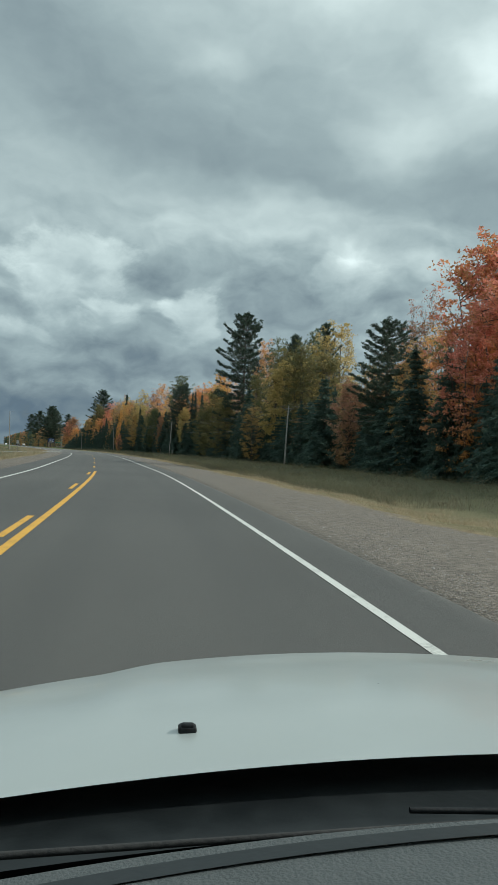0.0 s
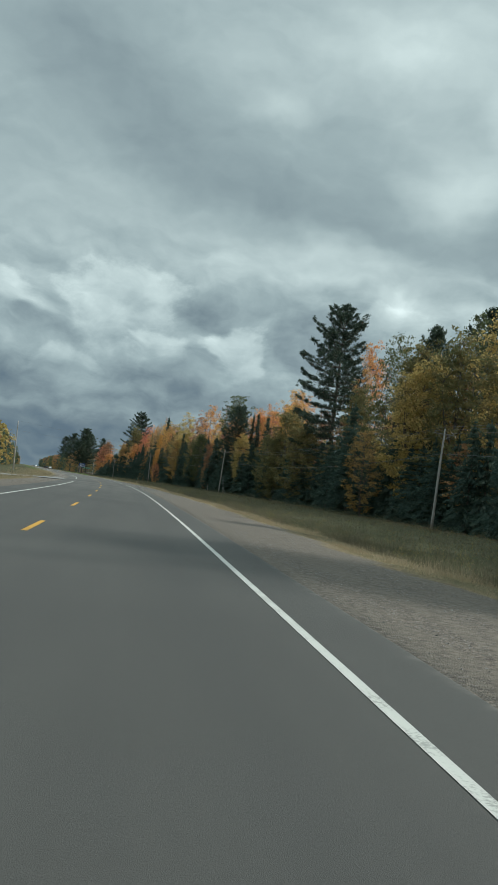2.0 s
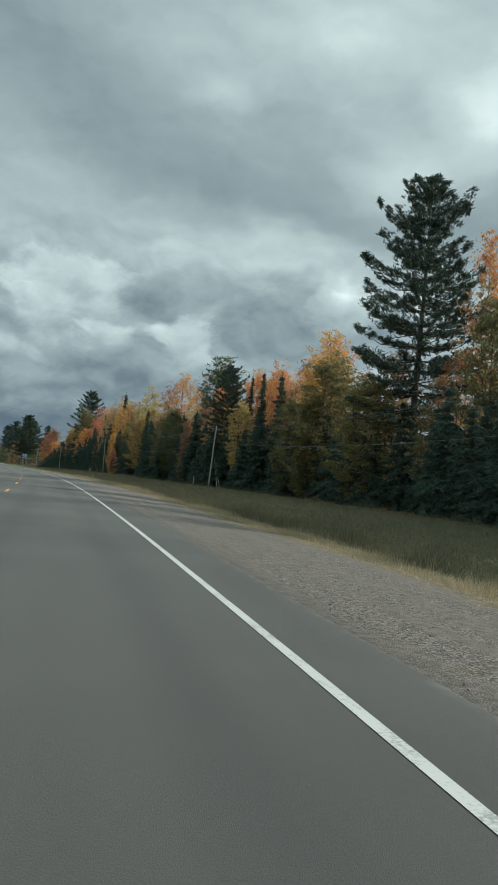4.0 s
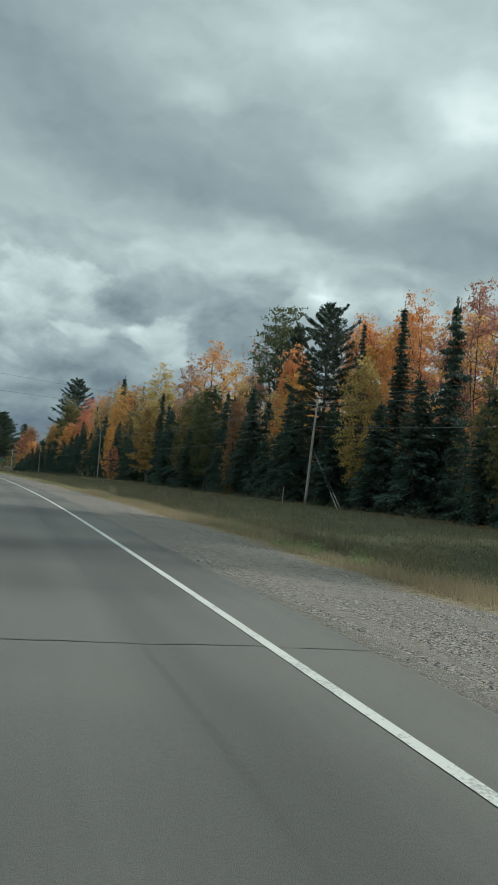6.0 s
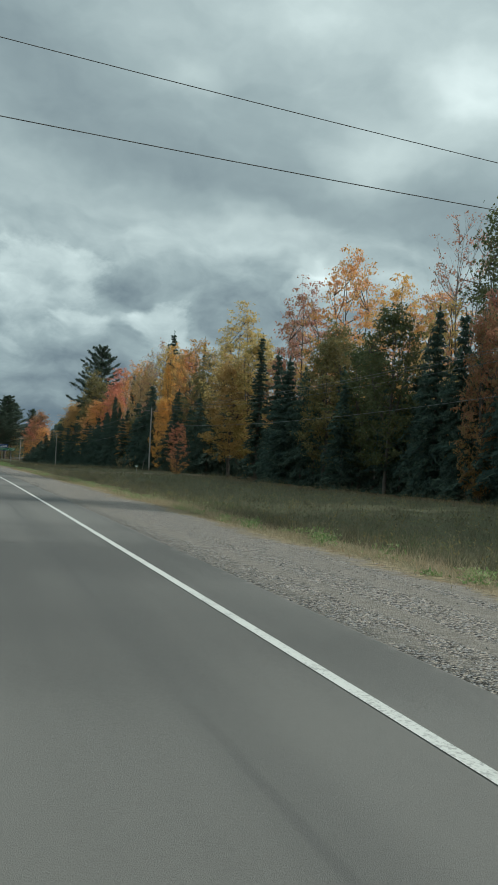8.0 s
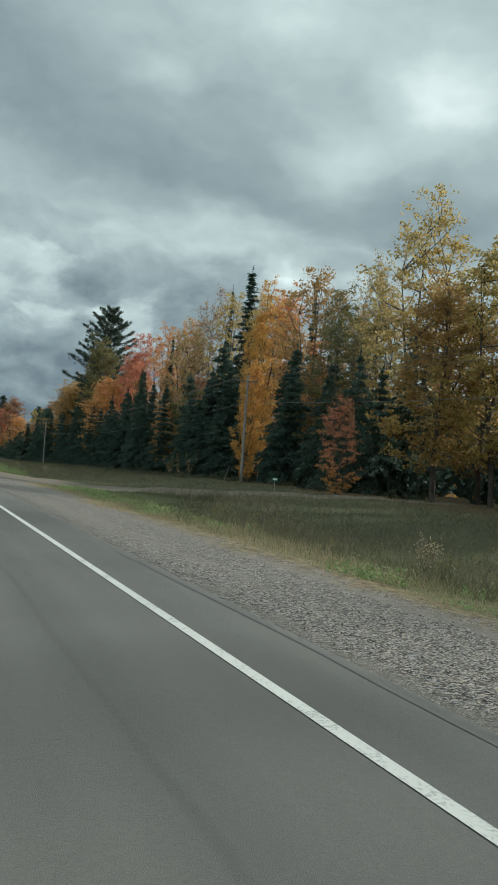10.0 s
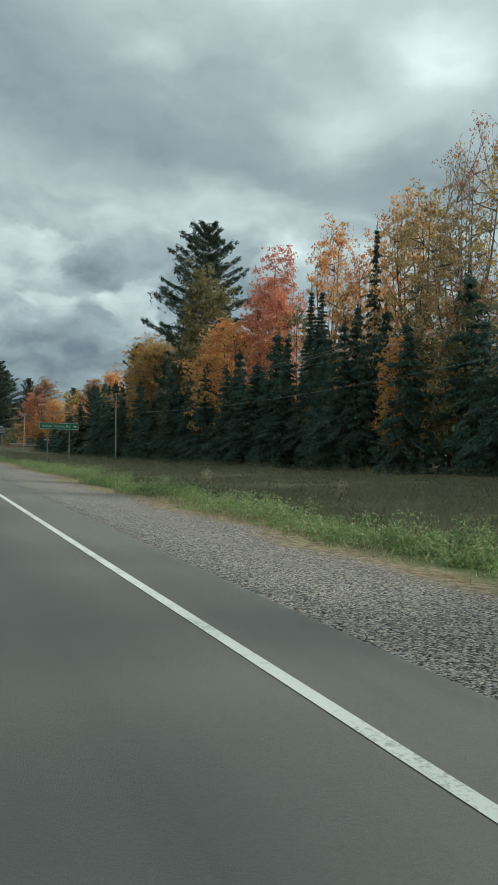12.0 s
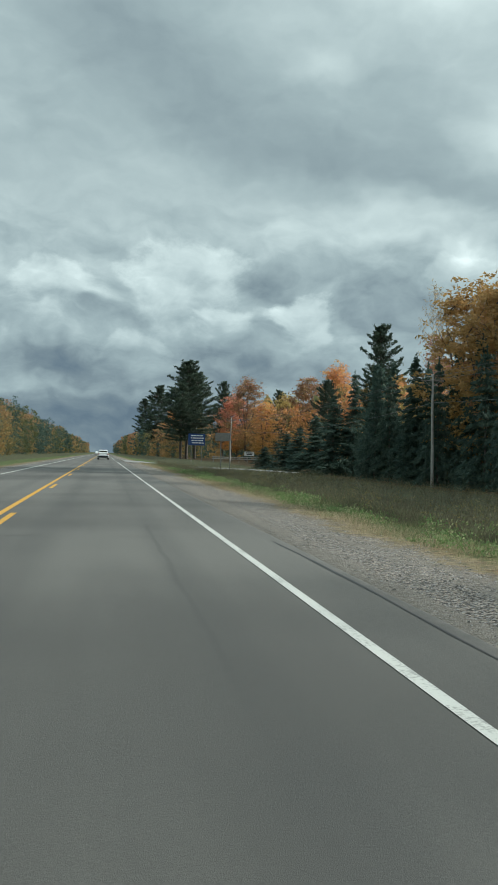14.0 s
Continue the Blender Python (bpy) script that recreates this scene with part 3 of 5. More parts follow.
def finish(bm, name, mat, smooth=True):
    me = bpy.data.meshes.new(name)
    for f in bm.faces:
        f.smooth = smooth
    bm.to_mesh(me)
    bm.free()
    me.materials.append(mat)
    return me


def sprays(centres, length, width, ax, spread, r):
    """Pointed leaves at the centres; ax: wished direction, spread: how far they stray from it."""
    n = len(centres)
    d = ax + r.normal(0, spread, (n, 3))
    d /= np.linalg.norm(d, axis=1)[:, None] + 1e-9
    e = np.cross(d, r.normal(0, 1, (n, 3)))
    e /= np.linalg.norm(e, axis=1)[:, None] + 1e-9
    le, wi = (length * r.uniform(0.6, 1.35, n))[:, None], (width * r.uniform(0.6, 1.35, n))[:, None]
    return np.stack([centres - d * le / 2 - e * wi / 2, centres - d * le / 2 + e * wi / 2, centres + d * le / 2], 1)


def broadleaf_meshes(k, limbs, clumps, per, leaf_size, spread, twigs, bark, leafless=0.0):
    """A broadleaf tree 20 m high and 8 m wide: forked trunk, rising limbs with twigs, flat layers of leaves along them."""
    r = np.random.default_rng(100 + k)
    bm = bmesh.new()
    fork = r.uniform(6.0, 8.5)
    foot, crotch = Vector((0, 0, -0.8)), Vector((r.normal(0, 0.25), r.normal(0, 0.25), fork))
    mid = foot.lerp(crotch, 0.5) + Vector((r.normal(0, 0.12), r.normal(0, 0.12), 0))
    tube(bm, foot, mid, 0.24, 0.19, 8), tube(bm, mid, crotch, 0.19, 0.16, 8)
    leaders = []
    turn = r.uniform(0, math.tau)
    for j in range(4):
        a, out = turn + j * math.tau / 4 + r.normal(0, 0.3), (0.5 if j == 0 else r.uniform(1.2, 2.4))
        tip = Vector((math.cos(a) * out, math.sin(a) * out, 18.8 if j == 0 else r.uniform(14.5, 18.0)))
        knee = crotch.lerp(tip, 0.45) + Vector((math.cos(a) * 0.35, math.sin(a) * 0.35, -0.3))
        tube(bm, crotch, knee, 0.13, 0.085, 6), tube(bm, knee, tip, 0.085, 0.02, 5)
        leaders.append((crotch, knee, tip))

    def stem(z):
        if z < fork:
            return foot.lerp(crotch, (z + 0.8) / (fork + 0.8))
        c, n, t = leaders[r.integers(0, 4)]
        z = min(z, t.z)
        return c.lerp(n, (z - c.z) / (n.z - c.z)) if z < n.z else n.lerp(t, (z - n.z) / (t.z - n.z))

    centres = []
    for i in range(limbs):
        f = (i + r.uniform(0, 1)) / limbs
        z = 3.4 + 16.8 * f ** 0.85
        a = i * 2.4 + r.normal(0, 0.4)
        reach = 4.1 * max(0.02, 1 - abs(2 * f ** 0.8 - 0.92) ** 2.3 * 0.93) ** 0.6 * (0.86 + 0.24 * math.sin(3 * a + k + 0.5 * z)) * r.uniform(0.72, 1.1)
        reach = max(0.5, reach)
        tip = Vector((math.cos(a) * reach, math.sin(a) * reach, z))
        base = stem(max(2.6, z - reach * r.uniform(0.45, 0.9)))
        bend = base.lerp(tip, 0.5) + Vector((0, 0, -0.10 * reach))
        tube(bm, base, bend, 0.055, 0.035, 4), tube(bm, bend, tip, 0.035, 0.010, 3)
        side = Vector((-math.sin(a), math.cos(a), 0))
        for _ in range(twigs):
            q = bend.lerp(tip, r.uniform(0.1, 1.0))
            w = q + side * r.normal(0, 0.75) + Vector((math.cos(a) * 0.4, math.sin(a) * 0.4, r.uniform(0.0, 0.7 + 1.1 * f)))
            tube(bm, q, w, 0.016, 0.005, 3)
            if r.random() > leafless:
                centres.append(tuple(w))
        for _ in range(clumps):
            q = bend.lerp(tip, r.uniform(-0.3, 1.05)) + side * r.normal(0, 0.55) + Vector((0, 0, r.normal(0, 0.18)))
            if r.random() > leafless:
                centres.append(tuple(q))
    c = np.array(centres)
    n = len(c)
    size = spread * r.uniform(0.6, 1.3, n)
    leaf = np.repeat(c, per, 0) + r.normal(0, 1, (n * per, 3)) * np.repeat(size, per)[:, None] * np.array([0.85, 0.85, 0.40])
    out = leaf - np.array([0, 0, 10.0])
    out /= np.linalg.norm(out, axis=1)[:, None]
    me = polys("crown", sprays(leaf, leaf_size, leaf_size * 0.72, out * 0.5 + np.array([0, 0, -0.25]), 0.75, r), 3, LEAF["olive"])
    return finish(bm, "trunk", bark), me


def spruce_meshes(k, tall=12.0, wide=4.0, tiers=20, arms=7, spray=0.62, sparse=1.0):
    """A conical conifer with drooping tiers down to the ground."""
    r = np.random.default_rng(200 + k)
    bm = bmesh.new()
    tube(bm, (0, 0, -0.8), (0, 0, tall / 2), 0.012 * tall, 0.007 * tall, 7), tube(bm, (0, 0, tall / 2), (0, 0, tall * 0.965), 0.007 * tall, 0.012, 6)
    quads = []
    for tier in range(tiers):
        f = tier / tiers
        z = 0.04 * tall + 0.93 * tall * f ** 0.94
        full = wide / 2 * (1 - f) ** 0.8 * r.uniform(0.75, 1.15) + 0.12 + 0.06 * wide * (1 - f)
        for j in range(arms if f < 0.7 else max(4, arms - 2)):
            a = r.uniform(0, math.tau)
            reach = full * r.uniform(0.6, 1.18)
            droop = reach * (0.50 - 0.60 * f) * r.uniform(0.5, 1.3)
            m = max(3, int(reach / spray * 2.6 * sparse + 1.5))
            q = np.linspace(0.12, 1.0, m) + r.normal(0, 0.03, m)
            p = np.stack([np.cos(a) * reach * q, np.sin(a) * reach * q, z - droop * q ** 1.6], 1)
            side = np.array([-math.sin(a), math.cos(a), 0])
            w = (0.10 + 0.16 * np.sin(q * 3.0)) * min(1.0, reach)
            p = np.concatenate([p + side * w[:, None], p - side * w[:, None], p]) + r.normal(0, 0.05, (3 * m, 3))
            ax = np.array([math.cos(a), math.sin(a), -0.40])
            quads.append(sprays(np.repeat(p, 2, 0) + r.normal(0, 0.06, (len(p) * 2, 3)), spray, spray * 0.33, ax, 0.46, r))
            if tier % 3 == 0 and j % 2 == 0:
                tube(bm, (0, 0, z), tuple(p[-1]), 0.03, 0.008, 3)
    tip = np.stack([np.zeros(18), np.zeros(18), np.linspace(0.93 * tall, tall, 18)], 1)
    quads.append(sprays(tip, 0.34, 0.10, np.array([0, 0, 1.0]), 0.7, r))
    return finish(bm, "trunk", BARK), polys("crown", np.concatenate(quads), 3, LEAF["dark"])


def pine_meshes(k, per=9, length=0.38, width=0.092):
    """A tall white pine 30 m high and 10 m wide: bare lower trunk, tiers of long plumed limbs with gaps between them."""
    r = np.random.default_rng(300 + k)
    bm = bmesh.new()
    tube(bm, (0, 0, -0.8), (0.1, 0, 10), 0.36, 0.26, 9), tube(bm, (0.1, 0, 10), (0.0, 0.1, 20), 0.26, 0.15, 8), tube(bm, (0, 0.1, 20), (0, 0, 29.4), 0.15, 0.03, 6)
    quads = []
    z = 7.5
    while z < 29.0:
        f = (z - 7.5) / 21.5
        full = 5.2 * (0.64 + 0.36 * math.sin(min(1.0, f * 2.2) * math.pi / 2)) * (1 - f ** 2.7) ** 0.9 + 0.45
        turn = r.uniform(0, math.tau)
        count = r.integers(7, 10)
        for j in range(count):
            a = turn + j * math.tau / count + r.normal(0, 0.25)
            reach = full * r.choice((0.35, 0.55, 0.75, 0.92, 1.05, 1.22)) * (1.1 if math.cos(a - k) > 0 else 0.88)
            lift = reach * (-0.10 + 0.30 * f + 0.6 * f ** 3) + r.normal(0, 0.22)
            along, side = np.array([math.cos(a), math.sin(a), 0.0]), np.array([-math.sin(a), math.cos(a), 0.0])
            base = Vector((0, 0, z))
            tip = Vector((math.cos(a) * reach, math.sin(a) * reach, z + lift + 0.20 * reach))
            bend = base.lerp(tip, 0.6) + Vector((0, 0, -0.16 * reach))
            tube(bm, base, bend, 0.06, 0.04, 4), tube(bm, bend, tip, 0.04, 0.012, 4)
            m = int(6 + reach * 8)
            q = np.sqrt(r.uniform(0.04, 1.06, m))[:, None]
            core = np.array(base)[None] * (1 - q) ** 2 + 2 * q * (1 - q) * np.array(bend)[None] + q ** 2 * np.array(tip)[None]
            core = core + side * r.normal(0, 1, (m, 1)) * (0.05 + 0.17 * reach * q * (1.15 - q) * 2.2) + np.array([0, 0, 1.0]) * np.abs(r.normal(0, 0.13, (m, 1)))
            p = np.repeat(core, per, 0) + r.normal(0, 0.10, (m * per, 3))
            quads.append(sprays(p, length, width, along * 0.8 + np.array([0, 0, 0.45]), 0.45, r))
        z += r.uniform(0.75, 1.5) * (1.0 - 0.35 * f)
    crown = np.concatenate(quads)
    top = np.stack([r.normal(0, 0.12, 60), r.normal(0, 0.12, 60), r.uniform(28.0, 29.8, 60)], 1)
    return finish(bm, "trunk", BARK), polys("crown", np.concatenate([crown, sprays(top, 0.5, 0.13, np.array([0, 0, 1.0]), 0.5, r)]), 3, LEAF["pine"])


SHAPES = {("maple", k): broadleaf_meshes(k, 68, 5, 21, 0.305, 0.46, 2, BARK, 0.05) for k in range(5)}
SHAPES |= {("open", k): broadleaf_meshes(30 + k, 52, 3, 23, 0.24, 0.38, 4, BARK, 0.14) for k in range(4)}
SHAPES |= {("filler", k): broadleaf_meshes(10 + k, 36, 3, 24, 0.34, 0.54, 0, BARK) for k in range(5)}
SHAPES |= {("bare", k): broadleaf_meshes(20 + k, 46, 2, 9, 0.19, 0.28, 9, PALE_BARK, 0.4) for k in range(3)}
SHAPES |= {("spruce", k): spruce_meshes(k, 12, 4.0, 24, 7, 0.40, 0.9) for k in range(3)}
SHAPES |= {("young", k): spruce_meshes(10 + k, 9, 4.4, 16, 7, 0.38, 0.72) for k in range(4)}
SHAPES |= {("back", k): spruce_meshes(40 + k, 9, 4.4, 14, 6, 0.56, 0.72) for k in range(3)}
SHAPES |= {("spire", k): spruce_meshes(20 + k, 24, 3.6, 46, 6, 0.42) for k in range(3)}
SHAPES |= {("pine", k): pine_meshes(k) for k in range(4)}
SHAPES |= {("far_pine", k): pine_meshes(4 + k, 3, 0.66, 0.19) for k in range(3)}
SPAN = {"maple": (20.0, 6.5), "open": (20.0, 6.3), "filler": (20.0, 8.0), "bare": (20.0, 7.5), "spruce": (12.0, 4.0), "young": (9.0, 4.4), "back": (9.0, 4.4), "spire": (24.0, 3.6), "pine": (30.0, 10.4), "far_pine": (30.0, 10.4)}
NAMES = {"maple": ("maple_tree", "maple tree"), "bare": ("thinning_tree", "tree"), "spruce": ("spruce_tree", "spruce"), "pine": ("white_pine_tree", "pine tree")}
SAYS = {
    ("maple", "red"): "maple tree in bright red autumn leaf at the forest edge", ("maple", "rust"): "maple tree in rust-brown autumn leaf at the forest edge",
    ("maple", "orange"): "maple tree in orange autumn leaf at the forest edge", ("maple", "yellow"): "broadleaf tree in golden yellow autumn leaf among conifers",
    ("maple", "olive"): "broadleaf tree in olive green leaf just turning", ("maple", "green"): "broadleaf tree still in dark green leaf",
    ("maple", "gold"): "maple tree in bright golden leaf at the forest edge", ("maple", "amber"): "maple tree in amber brown autumn leaf at the forest edge", ("maple", "pink"): "maple tree in faded salmon pink leaf at the forest edge", ("maple", "pale"): "tall broadleaf tree with thin pale yellow leaf", ("bare", "pale"): "nearly bare tree with a few pale tan leaves",
    ("bare", "pink"): "nearly bare maple with a few pinkish red leaves", ("spruce", "dark"): "dark green conical spruce with boughs to the ground",
    ("pine", "dark"): "tall dark green white pine with ragged limbs"}
BUILT = {}
pick = random.Random(11)


def tree(kind, colour, s, lat, top, width):
    """A tree of that kind whose tip stands `top` metres over the road's level."""
    shape = "spire" if kind == "spruce" and top / width > 4.2 else kind
    kind = {"filler": "maple", "open": "maple", "young": "spruce", "back": "spruce", "far_pine": "pine"}.get(kind, kind)
    k = pick.randrange(sum(1 for key in SHAPES if key[0] == shape))
    foot = float(land(s, lat - float(edge(s))))
    tall, wide = SPAN[shape]
    if kind == "maple" and top < 8.0:
        foot -= 0.22 * top          # low crowns reach the ground
    elif kind == "maple" and lat < 36.2 and top < 17:
        foot -= 0.13 * top
    m = Matrix.Translation(at(s, lat, foot)) @ Matrix.Rotation(pick.uniform(0, math.tau), 4, "Z") @ \
        Matrix.Diagonal((width / wide, width / wide, (top - foot) / tall, 1))
    key = (shape, colour, k)
    if key in BUILT:
        base = BUILT[key]
        return copy_thing(base, m @ Matrix.Diagonal((*[1 / c for c in base.scale], 1)))
    name, category = NAMES[kind]
    ob = tagged(new(name), SAYS[(kind, colour)], category, "trees along the forest edge")
    trunk, crown = SHAPES[(shape, k)]
    leaf = crown.copy()
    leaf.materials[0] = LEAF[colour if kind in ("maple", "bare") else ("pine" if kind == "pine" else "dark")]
    part("trunk", trunk, ob), part("crown", leaf, ob)
    ob.matrix_basis = m
    BUILT[key] = ob
    return ob


# along the run, right of the driven line, tip height, crown width
def grow(kind, colour, *rows):
    for s, lat, top, width in rows:
        tree(kind, colour, s, lat, top, width)


# the near end: red maples, a dark pine and the first conifers
grow("maple", "red", (81, 37.5, 24.6, 9.5), (78, 40, 22.5, 9.0), (73, 35, 18.0, 7.5))
grow("maple", "orange", (74.5, 34, 12.4, 5.2), (101, 38, 14.8, 5.5))
grow("open", "red", (72.5, 31.8, 13.2, 5.8))
grow("maple", "pink", (113.5, 33.8, 11.8, 4.8))
grow("open", "amber", (85.8, 31.6, 13.1, 3.9))
grow("maple", "yellow", (163.5, 39, 20.3, 6.9))
grow("bare", "pink", (112, 44, 24.4, 7.4))
grow("open", "rust", (113, 43, 20.5, 6.5), (121.5, 36, 12.9, 5.6), (106, 37, 12.5, 5.0))
grow("pine", "dark", (98, 33, 18.7, 8.6))
grow("far_pine", "dark", (165, 46, 29.2, 7.0), (173, 42, 27.4, 6.2), (308, 45, 26.4, 6.5), (611, 45, 17.4, 5.8))
grow("spruce", "dark", (84, 31, 13.6, 6.0), (74.5, 30.5, 12.4, 4.6), (120.5, 32, 13.5, 6.6), (93, 32, 11.0, 5.5), (178, 33, 12.0, 6.4), (183, 34.5, 16.2, 6.2))
grow("open", "yellow", (152, 44, 25.6, 9.5), (186, 44, 22.0, 6.0))
grow("maple", "olive", (146, 40, 20.0, 8.0), (172, 40, 23.6, 8.0), (158, 39, 22.5, 7.0), (196, 40, 20.0, 6.5), (232, 38, 18.6, 9.0), (214, 36, 13.5, 7.5))
grow("maple", "yellow", (165.5, 37.5, 19.4, 7.4))
grow("open", "green", (186.5, 42, 27.0, 6.6), (160, 42, 25.0, 6.0))
grow("open", "orange", (204, 44, 28.4, 6.6), (246, 44, 23.4, 7.6))
grow("open", "amber", (171, 32.6, 10.8, 4.6))
# the great pine, and the fiery stretch behind the conifers after it
grow("pine", "dark", (212.5, 40.5, 38.4, 14.5), (278, 36.6, 23.2, 8.4))
grow("open", "gold", (240.5, 41, 23.8, 6.4), (260, 44, 18.6, 5.6), (301, 42.5, 17.2, 5.0), (336, 45, 22.6, 6.0))
grow("maple", "gold", (244, 41, 20.6, 5.6), (297, 41.5, 17.0, 5.4), (281, 46, 21.0, 6.0))
grow("open", "pink", (262, 46, 22.4, 6.6), (250, 45, 20.5, 6.0), (358, 43, 25.2, 7.4), (363, 44, 22.6, 5.0))
grow("maple", "orange", (283.5, 44, 22.7, 7.0), (299, 41.5, 20.6, 5.6), (276, 46, 22.6, 6.5))
grow("open", "orange", (271, 44, 22.2, 5.8), (346.5, 44, 27.6, 7.8), (268, 47, 21.0, 6.0), (330, 46, 20.5, 6.5))
grow("spruce", "dark", (265.2, 39, 21.2, 3.6), (255.6, 39, 19.8, 4.8), (247, 40, 17.4, 2.6), (278, 41, 22.0, 2.6), (303, 37, 16.0, 5.0), (284, 36.4, 12.4, 5.6), (289, 37, 14.0, 5.2), (273, 35.6, 11.0, 5.0), (256, 36, 12.5, 5.5), (262, 35.5, 10.5, 5.2))
grow("maple", "yellow", (267.5, 36.4, 14.6, 4.4))
grow("maple", "olive", (241, 36.1, 13.8, 5.6), (233.5, 36.1, 13.2, 5.2))
grow("open", "green", (311, 44, 29.0, 9.4), (317, 46, 26.5, 8.0))
grow("bare", "pink", (322.5, 44, 25.4, 7.6))
grow("maple", "rust", (307, 36.1, 13.6, 3.4))
# dark spruces, a green crown and yellow trees before the sandy drive
grow("spruce", "dark", (315, 37, 16.1, 4.4), (310.4, 36.5, 14.9, 4.2), (357.4, 37, 19.4, 3.8), (345, 36, 14.9, 5.6), (350, 36.5, 16.2, 4.4), (436, 44, 29.4, 2.5), (407.4, 44, 26.2, 2.3), (328, 35, 10.5, 4.5))
grow("maple", "green", (321.9, 36.4, 16.4, 5.6), (328, 37, 14.0, 5.0))
grow("maple", "olive", (336.6, 37, 15.6, 5.4), (341, 40, 18.0, 6.0))
grow("open", "yellow", (382, 43, 26.0, 9.0), (388.5, 42, 21.6, 5.0))
grow("maple", "amber", (373, 38.5, 17.2, 7.4))
grow("maple", "yellow", (369, 41, 20.0, 7.0))
grow("open", "olive", (389, 38, 16.2, 6.6))
grow("maple", "orange", (411.5, 42, 23.0, 5.6))
# round the pole by the drive: gold against tall spires
grow("open", "gold", (407.2, 38, 22.8, 4.0))
grow("maple", "gold", (407.2, 37, 19.5, 3.4), (404.8, 35.9, 13.0, 3.2))
grow("open", "gold", (396, 44, 19.0, 4.0))
grow("open", "amber", (401, 41, 23.4, 7.5))
grow("open", "olive", (396, 42, 20.5, 6.5))
grow("bare", "pale", (392, 43, 23.6, 6.0), (440, 42, 25.6, 5.6))
grow("spruce", "dark", (394.5, 36, 14.6, 5.6), (418.7, 37, 17.6, 7.0), (413, 36, 14.5, 5.5), (423.5, 42, 29.5, 6.5), (425, 38, 15.0, 5.0))
grow("open", "yellow", (434.5, 44, 26.6, 6.4), (421, 43, 24.0, 5.0))
grow("bare", "pink", (439.5, 43, 28.0, 8.4))
grow("open", "pale", (444.6, 41, 23.4, 7.4), (440, 41, 21.0, 5.8))
# red and orange maples before the second great pine
grow("open", "orange", (464.5, 42.5, 25.4, 6.2), (449, 42, 24.4, 5.6), (457, 43, 22.5, 5.0))
grow("maple", "orange", (440.5, 36.3, 10.5, 3.6), (484.5, 37.5, 17.6, 9.0), (493, 38, 15.5, 7.0))
grow("spruce", "dark", (450, 39.5, 22.7, 3.1), (458.6, 37, 17.9, 3.2), (455.4, 36.6, 17.3, 3.3), (468, 35, 10.9, 6.4), (462, 36, 13.5, 4.6), (496, 35, 9.9, 7.0), (447, 36, 14.5, 4.0))
grow("open", "red", (478.5, 42, 25.9, 6.6))
grow("maple", "red", (480, 41, 22.6, 6.8), (474, 40, 19.5, 5.4))
grow("pine", "dark", (504, 41, 36.0, 14.5))
grow("maple", "green", (500, 37.5, 18.0, 6.5))
grow("maple", "olive", (495.5, 38, 26.2, 7.8))
grow("maple", "amber", (528, 38, 19.4, 10.0), (520, 36.5, 17.5, 7.5), (518, 38, 18.4, 8.0))
grow("bare", "pale", (553, 44, 24.2, 4.5))
grow("spruce", "dark", (560, 35, 13.9, 4.8), (550, 35, 14.2, 4.5), (541, 34, 13.1, 4.1), (531, 33, 12.9, 5), (566, 31, 7.6, 6.7), (560, 32, 10.1, 6.3), (582, 30, 5.4, 6.6), (595, 29, 3.1, 5.1), (576, 31, 6.2, 6.4))
# beyond the side road
grow("far_pine", "dark", (620, 59, 30.7, 11), (762, 34, 33, 16), (744, 27, 27, 14), (722, 58, 23.9, 7.6), (753, 30, 36, 18.7), (868, 27, 36, 17.1), (979, 25, 36, 14.5), (770, 46, 30.6, 8.9))
grow("maple", "red", (735, 44, 21.5, 9.5), (742, 47, 22.2, 9))
grow("maple", "orange", (658, 60, 24.9, 10.4), (665, 42, 15.3, 7.5), (849, 34, 21.4, 13.6))
grow("maple", "rust", (687, 60, 24.7, 11.7), (703, 44, 24.9, 10.6))
grow("maple", "yellow", (719, 60, 21.8, 11.3))
grow("open", "red", (375.2, 31.2, 7.2, 2.8))


def front(s):
    """Where the forest's front stands."""
    return float(np.interp(s, [0, 60, 130, 270, 400, 440, 500, 560, 575, 640, 720, 1200], [28, 29, 34, 36, 35, 34, 33, 31, 36, 32, 24, 16]))


s = 46.0
while s < 548:                                   # low dark spruces close the front, with some low crowns among them
    if not 356 < s < 378 and not 402 < s < 407:
        if s > 130 and pick.random() < 0.17:
            tree("filler", pick.choice(("olive", "green", "rust", "olive", "green")), s, front(s) + pick.uniform(3.0, 5.0), pick.uniform(9.5, 13.5), pick.uniform(5.0, 6.5))
        else:
            tree("young", "dark", s, front(s) + pick.uniform(0.2, 3.0), pick.uniform(7.0, 11.5) if s < 300 else pick.uniform(8.0, 13.5), pick.uniform(4.2, 5.8))
    s += pick.uniform(1.9, 2.9) if 405 < s < 500 else pick.uniform(2.4, 4.0)
s = 44.0
while s < 548:                                   # a mixed storey behind them
    tree("filler", pick.choice(("orange", "olive", "rust", "yellow", "olive", "orange", "pink")), s, front(s) + pick.uniform(5, 9), pick.uniform(14.0, 19.0), pick.uniform(6.0, 8.5))
    s += pick.uniform(6.5, 9.5)
s = 45.0
while s < 552:
    if not 358 < s < 376 and not 402 < s < 407:
        tree("back", "dark", s, front(s) + pick.uniform(2.0, 5.0), pick.uniform(9.5, 13.0) if s < 300 else pick.uniform(11.0, 15.5), pick.uniform(4.6, 6.2))
    s += pick.uniform(8.0, 12.0)

